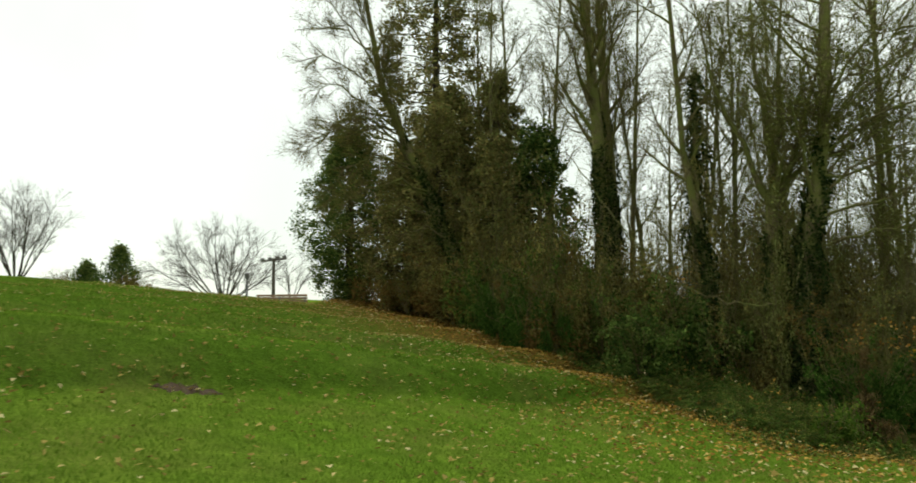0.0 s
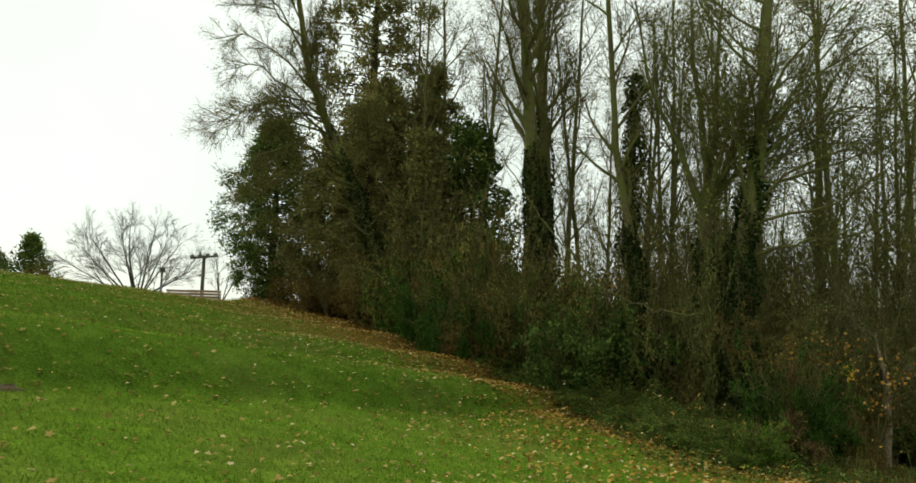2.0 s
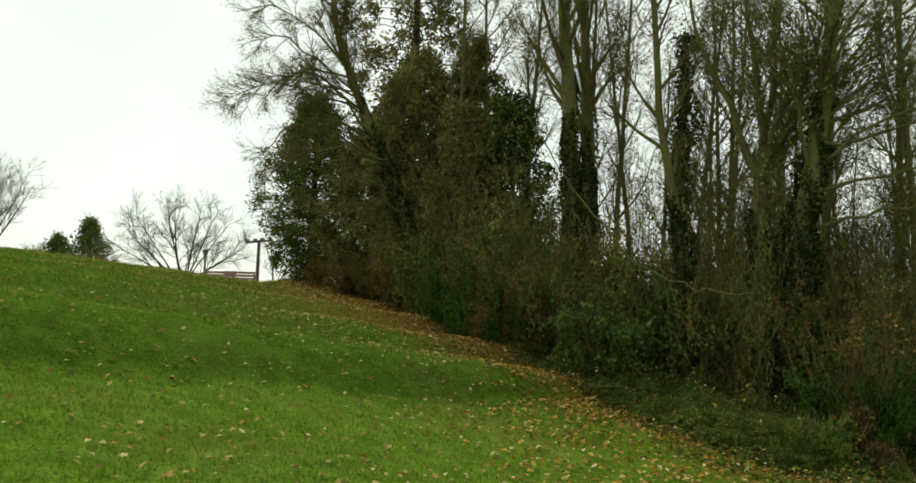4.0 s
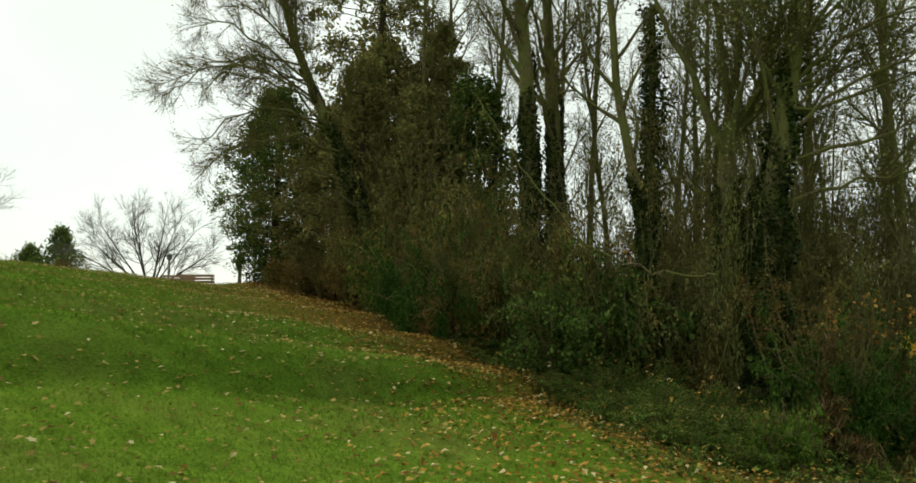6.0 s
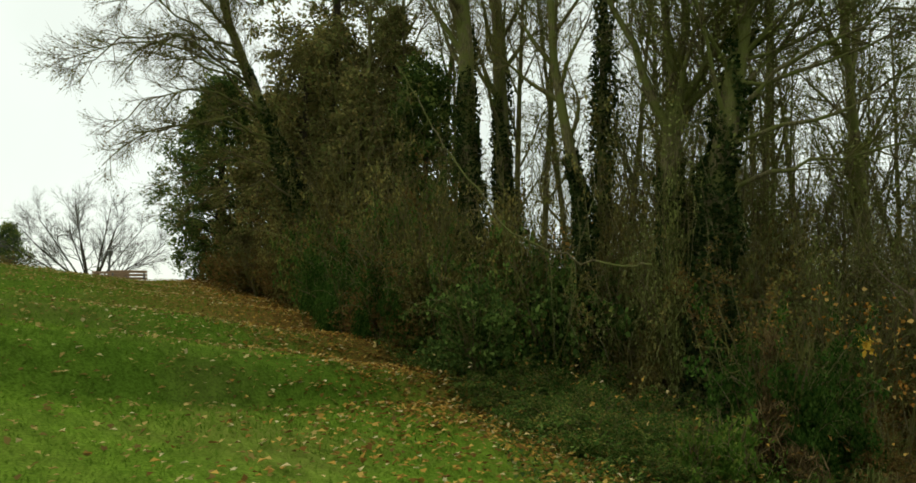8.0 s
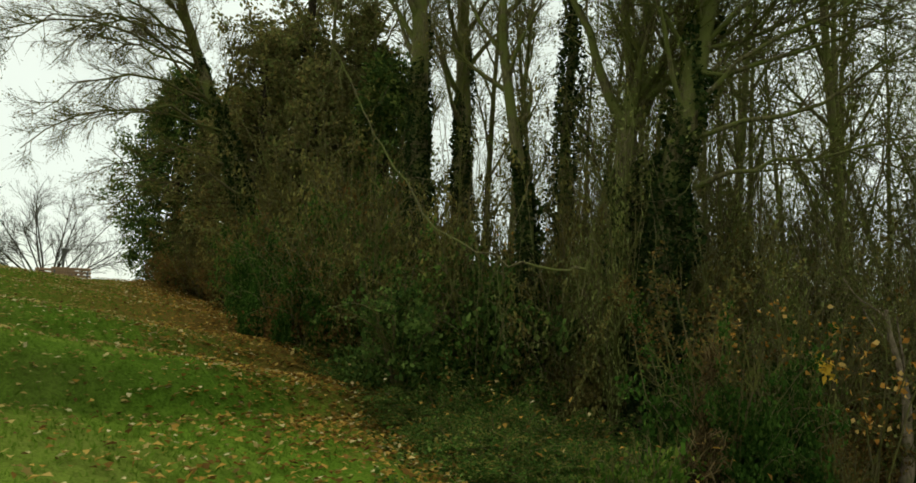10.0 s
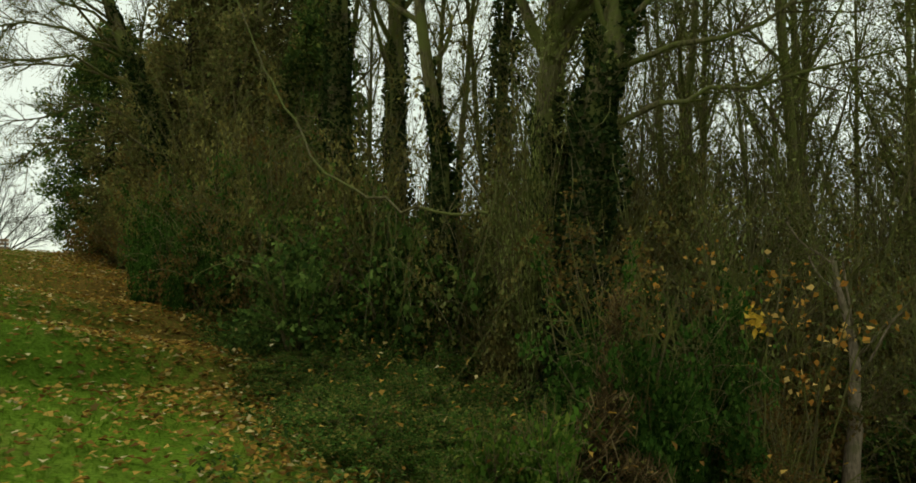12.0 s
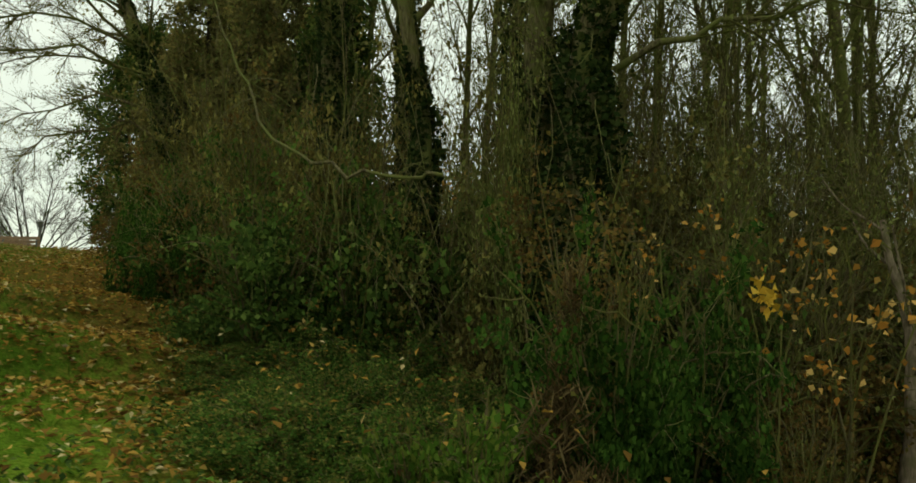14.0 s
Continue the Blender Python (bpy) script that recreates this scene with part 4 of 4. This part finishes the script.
# bough hanging out of the wood, thin vines
def hanging_bough():
    z = gz(4.6, 21.6)
    ob = thing("fallen_bough", 4.6, 21.6, z, "bare pale bough hanging out of the undergrowth", "branch")
    P = np.array([(-1.3, 0.6, 7.0), (-0.75, 0.2, 6.0), (-0.35, -0.2, 5.2), (0.05, -0.6, 4.5), (0.6, -1.0, 3.75), (1.22, -1.6, 2.9), (1.84, -2.0, 2.45), (2.5, -2.2, 2.25), (3.22, -2.4, 2.2), (3.6, -2.45, 2.22)])
    P[:, 2] -= z + 0.6
    s = np.linspace(0, 9, 26)
    pts = np.stack([np.interp(s, np.arange(10), P[:, j]) for j in range(3)], 1) + rng.normal(size=(26, 3)) * 0.035
    main = (pts, np.linspace(0.013, 0.024, 26))
    under("main_stem", tube_mesh("main_stem", [main], 6, BARK), ob)
    tw = twigs_on([main], 14, 1.1, 60, -0.22, 0.009, 6, low=0.05)
    for t in tw:
        under("side_twig", tube_mesh("side_twig", [t], 4, BARK), ob)
    return ob


hanging_bough()


def vines(x0, x1, y0, y1, n, z0, z1):
    """Bare hanging runners of climbing plants."""
    polys = []
    for _ in range(n):
        x, y = rng.uniform(x0, x1), rng.uniform(y0, y1)
        z = rng.uniform(z0, z1)
        polys.append(stick((x, y, z), (rng.normal() * 0.25, rng.normal() * 0.25, -1), rng.uniform(0.8, 3.0), 0.007, 0.003, 8, 0.16, -0.12))
    ob = new("hanging_vine", tube_mesh("hanging_vine", polys, 4, BARK))
    return tagged(ob, "tangle of thin pale vines hanging from the trees", "vine", kind="stuff")


vines(6.2, 10.5, 19.2, 21.6, 40, 1.0, 4.6)
vines(10.5, 17, 18.6, 23, 50, 0.6, 4.0)
vines(1, 6.5, 22.5, 27, 20, 2.0, 6.0)


# ---- dry and coloured plants by the path ----
def dry_clump(name, x, y, height, radius, count, label, mat=BLADE_DRY, lean=0.35):
    ob = thing(name, x, y, gz(x, y) - 0.03, label, "dry plant")
    V = []
    for _ in range(count):
        b = np.append(rng.normal(size=2) * radius * 0.45, 0)
        a = rng.uniform(0, 2 * math.pi)
        h = height * rng.uniform(0.25, 1.0) * math.exp(-1.5 * (b[0] ** 2 + b[1] ** 2) / radius ** 2)
        out = radius * rng.uniform(0.3, 1.5)
        o = np.array([math.cos(a), math.sin(a), 0])
        side = np.array([-math.sin(a), math.cos(a), rng.normal() * 0.3]) * rng.uniform(0.002, 0.007)
        p1, p2 = b + o * out * 0.6 + (0, 0, h * 0.8), b + o * out * 1.2 + (0, 0, h * rng.uniform(0.1, 0.7))
        V.append([b - side, b + side, p1 + side, p1 - side])
        V.append([p1 - side, p1 + side, p2 + side * 0.3, p2 - side * 0.3])
    V = np.array(V)
    under("withered_frond", mesh_of("withered_frond", V, np.arange(len(V) * 4).reshape(-1, 4), mat), ob, kind="stuff")
    C = rng.normal(size=(count, 3)) * (radius * 0.5, radius * 0.5, 0)
    C[:, 2] = np.abs(rng.normal(size=count)) * height * 0.35 + 0.03
    under("curled_leaf", leaf_mesh("curled_leaf", C, 0.06, 0.03, RUSSET, hang=0.6), ob, kind="stuff")
    return ob


def dead_fern(x, y, height, radius, lean, count, label):
    """A slumped column of dead fronds: narrow strands that hang."""
    ob = thing("dead_fern", x, y, gz(x, y) - 0.02, label, "dead fern")
    z = rng.uniform(0.03, 1, count) ** 1.2 * height
    r = radius * (1.1 - 0.6 * z / height)
    C = np.stack([rng.normal(size=count) * r * 0.5 - lean * z / height, rng.normal(size=count) * r * 0.5, z], 1)
    under("hanging_frond", leaf_mesh("hanging_frond", C, 0.26, 0.016, BLADE_DRY, hang=0.8), ob, kind="stuff")
    under("curled_foliage", leaf_mesh("curled_foliage", C[::3] + rng.normal(size=C[::3].shape) * 0.05, 0.055, 0.035, RUSSET, hang=0.5), ob, kind="stuff")
    return ob


dead_fern(9.35, 17.6, 2.3, 0.2, -0.3, 650, "tall slumped column of dead rust-brown fern")
dead_fern(9.5, 17.45, 1.25, 0.42, -0.05, 900, "broad slumped skirt of dead rust-brown fern")
dead_fern(9.85, 17.1, 0.7, 0.5, 0.1, 600, "slumped clump of dead rust-brown fern")
dead_fern(9.7, 18.0, 1.2, 0.25, 0.2, 400, "slumped clump of dead rust-brown fern")
dry_clump("dry_grass_clump", 10.75, 17.1, 0.85, 0.35, 260, "tan clump of dry grass", OLIVE)
for x, y, h in [(11.6, 16.7, 0.7), (10.4, 16.5, 0.5), (13.4, 16.6, 0.7), (8.7, 16.5, 0.35), (11.2, 17.5, 0.9), (14.4, 17, 0.9), (11.0, 16.1, 0.4)]:
    dry_clump("dry_grass_clump", x, y, h, 0.5, 240, "brown clump of dry grass at the wood's edge", OLIVE if h < 0.75 else BLADE_DRY)


def leaf_spray(name, x, y, z0, z1, r, count, leaf, mat, label, category="autumn shrub"):
    """A thin shrub: stems from the ground and leaves on their twigs between two heights."""
    g = gz(x, y)
    ob = thing(name, x, y, g, label, category)
    st = [stick((0, 0, 0), (rng.normal() * 0.25, rng.normal() * 0.25, 1), (z1 - g) * rng.uniform(0.8, 1.05), 0.018, 0.006, 7, 0.08, 0.02) for _ in range(4)]
    for one in st:
        under("stem", tube_mesh("stem", [one], 5, TWIG), ob)
    tw = twigs_on(st, 9, r * 1.1, 60, -0.03, 0.006, 5, low=max(0.05, (z0 - g) / (z1 - g + 0.01)))
    under("fine_branching", tube_mesh("fine_branching", tw, 3, TWIG), ob, kind="stuff")
    C = tip_places(tw, max(1, count // len(tw)), 0.07) if r > 0.3 else rng.normal(size=(count, 3)) * (r, r, r * 1.3) + (0, 0, (z0 + z1) / 2 - g)
    under("foliage", leaf_mesh("foliage", C, leaf, leaf * 0.75, mat, hang=0.3), ob, kind="stuff")
    return ob


leaf_spray("orange_leaf_shrub", 7.46, 24.5, 2.15, 2.65, 0.24, 90, 0.09, ORANGE, "thin shrub with a cluster of orange leaves")
leaf_spray("orange_leaf_shrub", 11.25, 19.2, 0.4, 1.6, 0.6, 150, 0.085, ORANGE, "thin shrub with scattered pale orange leaves")
leaf_spray("orange_leaf_shrub", 12.3, 19.0, -0.4, 1.2, 0.8, 110, 0.085, ORANGE, "thin shrub with scattered pale orange leaves")
leaf_spray("yellow_leaf_shrub", 11.41, 18.4, 0.1, 0.5, 0.075, 34, 0.105, YELLOW, "small shrub with bright yellow leaves")
leaf_spray("russet_sapling", 9.75, 18.9, 0.7, 2.3, 0.45, 700, 0.06, RUSSET, "upright sapling hung with rust-brown leaves")
leaf_spray("russet_sapling", 10.05, 18.7, 0.2, 1.7, 0.4, 450, 0.06, RUSSET, "upright sapling hung with rust-brown leaves")

# ---- beyond the crest ----
def round_tree(name, x, y, foot, stems, height, spread_deg, label, group, twig=9, fine=7, r=0.075):
    ob = thing(name, x, y, foot, label, "bare tree", group)
    st = []
    for i in range(stems):
        a, th = i * 2.4, radians(spread_deg) * math.sqrt((i + 0.4) / stems)
        st.append(stick((0.1 * math.cos(a), 0.1 * math.sin(a), 0), (math.sin(th) * math.cos(a), math.sin(th) * math.sin(a), math.cos(th)), height * rng.uniform(0.88, 1.0), r * rng.uniform(0.6, 1), 0.014, 9, 0.05, 0.045))
    for one in st:
        under("limb", tube_mesh("limb", [one], 6, BARK_DARK), ob)
    br = twigs_on(st, twig, height * 0.34, 36, 0.03, 0.03, 6, low=0.3)
    b2 = twigs_on(br, 6, height * 0.2, 38, 0.05, 0.014, 4)
    tw = twigs_on(b2, fine, height * 0.1, 38, 0.04, 0.007, 3)
    under("fine_branching", tube_mesh("fine_branching", br + b2 + tw, 3, TWIG_FAR), ob, kind="stuff")
    return ob


FAR = "trees beyond the crest"
round_tree("bare_tree", -13.6, 40.1, gz(-13.6, 40.1) - 0.1, 13, 4.4, 72, "low round-crowned bare tree beyond the crest", FAR, 8, 6, 0.06)
round_tree("bare_tree", -30.3, 48.0, gz(-30.3, 48) - 0.1, 10, 5.8, 36, "tall bare tree beyond the crest", FAR)
round_tree("bare_tree", -14.2, 58.0, gz(-14.2, 58) - 0.1, 4, 4.2, 30, "small thin bare tree beyond the crest", FAR, 6, 4, 0.06)
poly_crown("fir_tree", -23.3, 48.1, 3.2, 1.65, NEEDLE, 3600, "small dark fir beyond the crest", "fir", (0.3, 0.07), 0.0, 0.15, FAR, 0.0, 60, 0.03, 1.15)
poly_crown("fir_tree", -26.6, 50.0, 1.9, 1.3, NEEDLE, 2400, "small dark fir beyond the crest", "fir", (0.3, 0.07), 0.0, 0.15, FAR, 0.0, 36, 0.05, 1.0)
far_shrub = shrub("far_bush", RUSSET, "reddish half-bare bush beside the fir", "bush", 1.5, 2.0, 1500, 0.1, twiggy=6)
place_all(far_shrub, [(-21.3, 45.5, 0.9, 1.0), (-29.5, 52.0, 1.2, 0.8)])


def cyl(bm, x, y, z0, z1, r0, r1, seg=10):
    bmesh.ops.create_cone(bm, cap_ends=True, segments=seg, radius1=r0, radius2=r1, depth=z1 - z0, matrix=pose(x, y, (z0 + z1) / 2))


def floodlight_pole(x, y, top):
    g = gz(x, y)
    ob = thing("utility_pole", x, y, g, "dark wooden pole with a crossarm of floodlights", "pole")
    bm = bmesh.new(); cyl(bm, 0, 0, -0.3, top - g, 0.15, 0.12); part("pole", bm, POLE_WOOD, ob)
    bm = bmesh.new(); box(bm, 2.2, 0.12, 0.16, pose(0, 0, top - g - 0.12, 0, -6, 0)); arm = part("crossarm", bm, POLE_WOOD, ob)
    for i in range(4):
        bm = bmesh.new(); box(bm, 0.3, 0.3, 0.2, pose(-0.9 + 0.6 * i, -0.1, top - g + 0.02 + 0.063 * (i - 1.5), 20, -6, 0), 0.04)
        part("floodlight", bm, GREY_METAL, arm, "grey metal floodlight")
    return ob


floodlight_pole(-15.9, 59, 5.75)


def lamp_post(x, y, top):
    g = gz(x, y)
    ob = thing("lamp_post", x, y, g, "short dark lamp post beside the top path", "lamp post")
    bm = bmesh.new(); cyl(bm, 0, 0, -0.1, top - g - 0.3, 0.06, 0.05); part("post", bm, GREY_METAL, ob)
    bm = bmesh.new(); cyl(bm, 0, 0, top - g - 0.3, top - g - 0.06, 0.1, 0.15); lantern = part("lantern", bm, GREY_METAL, ob)
    bm = bmesh.new(); cyl(bm, 0, 0, top - g - 0.06, top - g, 0.19, 0.1); part("cap", bm, GREY_METAL, lantern)
    return ob


lamp_post(-11.55, 37.9, 3.5)


def park_bench(x, y, top, width, turn):
    """A slatted bench seen from behind; its back reaches the height top."""
    ob = thing("park_bench", x, y, 0, "weathered wooden park bench at the top of the lawn", "bench", "benches on the crest")
    ob.matrix_basis = pose(x, y, top - 0.82, 0, 0, turn)
    for z in (0.48, 0.6, 0.72):
        bm = bmesh.new(); box(bm, width, 0.035, 0.095, pose(0, -0.2 - 0.06 * (z - 0.48) / 0.3, z + 0.03, 8, 0, 0)); part("back_slat", bm, BENCH_WOOD, ob)
    for y_ in (-0.1, 0.02, 0.14, 0.26):
        bm = bmesh.new(); box(bm, width, 0.1, 0.035, pose(0, y_, 0.43)); part("seat_slat", bm, BENCH_WOOD, ob)
    for s in (-0.42, 0.42):
        bm = bmesh.new(); box(bm, 0.05, 0.05, 1.0, pose(s * width, -0.19, 0.3, 6, 0, 0)); part("back_leg", bm, GREY_METAL, ob)
        bm = bmesh.new(); box(bm, 0.05, 0.05, 0.62, pose(s * width, 0.24, 0.11)); part("front_leg", bm, GREY_METAL, ob)
        bm = bmesh.new(); box(bm, 0.05, 0.5, 0.04, pose(s * width, 0.04, 0.395)); part("seat_bearer", bm, GREY_METAL, ob)
    return ob


park_bench(-7.77, 32.5, 2.26, 1.35, 4)
park_bench(-9.1, 33.6, 2.28, 1.3, 20)

# ---- fallen leaves and grass ----
def scatter(n, x0, x1, y0, y1, weight):
    x, y = rng.uniform(x0, x1, n), rng.uniform(y0, y1, n)
    keep = rng.uniform(0, 1, n) < weight(x, y)
    return x[keep], y[keep]


def toe_gap(x, y):
    """Distance in y to the nearest foot of a terrace bank, where leaves gather."""
    return np.minimum(np.abs(y - TOE[0] - TOE[1] * x), np.abs(y - TOE_UP[0] - TOE_UP[1] * x))


def leaf_weight(x, y):
    d = inside_wood(x, y)
    near = np.exp(-np.maximum(-d, 0) / np.interp(y, [17, 26], [2.0, 5.4])) * np.interp(y, [15.5, 19.0], [0.12, 1])
    return np.clip(0.045 + 0.7 * near + 0.16 * np.exp(-toe_gap(x, y - 0.4) / 0.6) * (x < 5) + 0.1 * np.clip((x + 1) / 5, 0, 1), 0, 1) * np.where(d > 3, 0.3, 1)


lx, ly = scatter(215000, -16, 15, -4, 36, leaf_weight)
C = np.stack([lx, ly, ground(lx, ly) + 0.035 + rng.uniform(0, 0.03, len(lx))], 1)
by_wood = inside_wood(lx, ly) + rng.normal(size=len(lx)) * 0.7 > -2.6
tagged(new("leaf_litter", leaf_mesh("leaf_litter", C[by_wood], 0.1, 0.08, FALLEN, flat=0.75)), "orange and brown fallen leaves heaped along the wood", "fallen leaves", kind="stuff")
tagged(new("leaf_litter", leaf_mesh("leaf_litter", C[~by_wood], 0.08, 0.06, PALE_LEAF, flat=0.75)), "pale tan fallen leaves strewn over the grass", "fallen leaves", kind="stuff")

# broad maple leaves: ten-cornered, in the grass nearest to the path
mx, my = scatter(24000, -6, 14, -4, 22, lambda x, y: np.clip(leaf_weight(x, y) * 0.8, 0, 1))
ang = np.linspace(0, 2 * np.pi, 10, endpoint=False)
star = np.stack([np.cos(ang), np.sin(ang)], 1) * np.where(np.arange(10) % 2, 0.5, 1.0)[:, None]
size, turn = rng.uniform(0.028, 0.06, len(mx)), rng.uniform(0, 6.28, len(mx))
ca, sa = np.cos(turn), np.sin(turn)
sx = (star[:, 0] * ca[:, None] - star[:, 1] * sa[:, None]) * size[:, None]
sy = (star[:, 0] * sa[:, None] + star[:, 1] * ca[:, None]) * size[:, None]
tip = rng.normal(size=(len(mx), 2)) * 0.35
V = np.stack([mx[:, None] + sx, my[:, None] + sy, (ground(mx, my) + 0.05)[:, None] + sx * tip[:, :1] + sy * tip[:, 1:]], -1)
tagged(new("maple_leaf_litter", mesh_of("maple_leaf_litter", V, np.arange(V.shape[0] * 10).reshape(-1, 10), PALE_LEAF)), "broad fallen maple leaves lying in the grass", "fallen leaves", kind="stuff")


def blades(name, n, x0, x1, y0, y1, h, w, mat, weight, label):
    x, y = scatter(n, x0, x1, y0, y1, weight)
    k = len(x)
    a = rng.uniform(0, 6.28, k)
    H = h * rng.uniform(0.4, 1.2, k)
    z = ground(x, y) - 0.01
    bx, by = np.cos(a) * w, np.sin(a) * w
    lx_, ly_ = rng.normal(size=k) * H * 0.5, rng.normal(size=k) * H * 0.5
    V = np.stack([np.stack([x - bx, y - by, z], 1), np.stack([x + bx, y + by, z], 1), np.stack([x + lx_, y + ly_, z + H], 1)], 1)
    me = mesh_of(name, V, np.arange(k * 3).reshape(-1, 3), mat)
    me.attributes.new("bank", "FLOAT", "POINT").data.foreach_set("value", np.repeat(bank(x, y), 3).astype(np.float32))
    return tagged(new(name, me), label, "grass", kind="stuff")


blades("grass", 260000, -12, 12, -7, 17.5, 0.06, 0.009, BLADE, lambda x, y: np.where(inside_wood(x, y) < 0.3, 1, 0) * np.clip((17.5 - y) / 6, 0.25, 1) * np.clip((y + 7) / 12, 0, 1) * np.clip((12 - np.abs(x)) / 3, 0, 1) * np.where((np.abs((x - 0.825 * y) * 0.77 - 0.4) < 1.1), 0, 1), "short green lawn grass")
blades("grass", 55000, -18, 5, 15, 33, 0.08, 0.016, BLADE, lambda x, y: np.clip(0.1 - inside_wood(x, y) / np.interp(y, [18, 25], [0.5, 4.5]), 0, 1), "short green lawn grass")

# low growth on the wood's floor
for nm, mat, n, lf, lab in (("ground_ivy", IVY, 26000, 0.07, "dark ivy trailing over the wood's floor"), ("weeds", LIME, 7000, 0.07, "light green weeds along the wood's edge"), ("ground_litter", FALLEN, 6000, 0.08, "withered leaves heaped under the bushes")):
    x, y = scatter(n * 3, -4, 15, 15, 33, lambda x, y: np.where((inside_wood(x, y) > -0.25) & (inside_wood(x, y) < 3.2), 0.9, 0) * (0.35 + 0.65 * (np.sin(x * 2.1 + y) * np.cos(y * 1.7 - x * 0.6) > (0.0 if nm == "weeds" else -0.3))))
    C = np.stack([x, y, ground(x, y) + rng.uniform(0.02, 0.34, len(x)) ** 1.3 * (1 + 0.9 * np.sin(x * 3.1 + 1) * np.sin(y * 2.7 - x))], 1)
    tagged(new(nm, leaf_mesh(nm, C, lf, lf * 0.75, mat, flat=0.4)), lab, "ground cover", kind="stuff")

# bright leaves caught in the brambles
cx, cy = scatter(1500, 5, 15, 16.6, 22, lambda x, y: np.where((inside_wood(x, y) > 0.1) & (inside_wood(x, y) < 2.6), 0.6, 0))
caught = np.stack([cx, cy, ground(cx, cy) + rng.uniform(0.05, 1.0, len(cx)) * np.clip(inside_wood(cx, cy), 0.25, 1.2)], 1)
tagged(new("caught_leaves", leaf_mesh("caught_leaves", caught, 0.085, 0.065, FALLEN, flat=0.3)), "orange and tan leaves caught in the brambles", "fallen leaves", kind="stuff")

# bare earth where the turf of the bank has slipped
bm = bmesh.new()
ex, ey = -3.95, 10.72
rows_ = []
for i in range(15):
    f = i / 14
    wide = 0.2 * math.sin(math.pi * f) ** 0.7 * (1 + 0.35 * math.sin(i * 2.3))
    row = []
    for k in range(4):
        px, py = ex + 0.8 * (f - 0.5) - (k / 3 - 0.5) * wide, ey + 0.7 * (f - 0.5) + 0.05 * math.sin(i * 1.7) + (k / 3 - 0.5) * wide * 1.4
        row.append(bm.verts.new((px, py, gz(px, py) + (0.025 if k in (1, 2) else -0.01))))
    rows_.append(row)
for a_, b_ in zip(rows_, rows_[1:]):
    for k in range(3):
        bm.faces.new((a_[k], a_[k + 1], b_[k + 1], b_[k]))
me = bpy.data.meshes.new("bare_earth")
bm.to_mesh(me); bm.free()
me.materials.append(speckled("damp_earth", (0.03, 0.02, 0.012), (0.12, 0.07, 0.035), 25, 0.9, 0.03))
tagged(new("bare_earth", me), "strip of bare brown earth under the grassy bank", "earth", kind="structure")
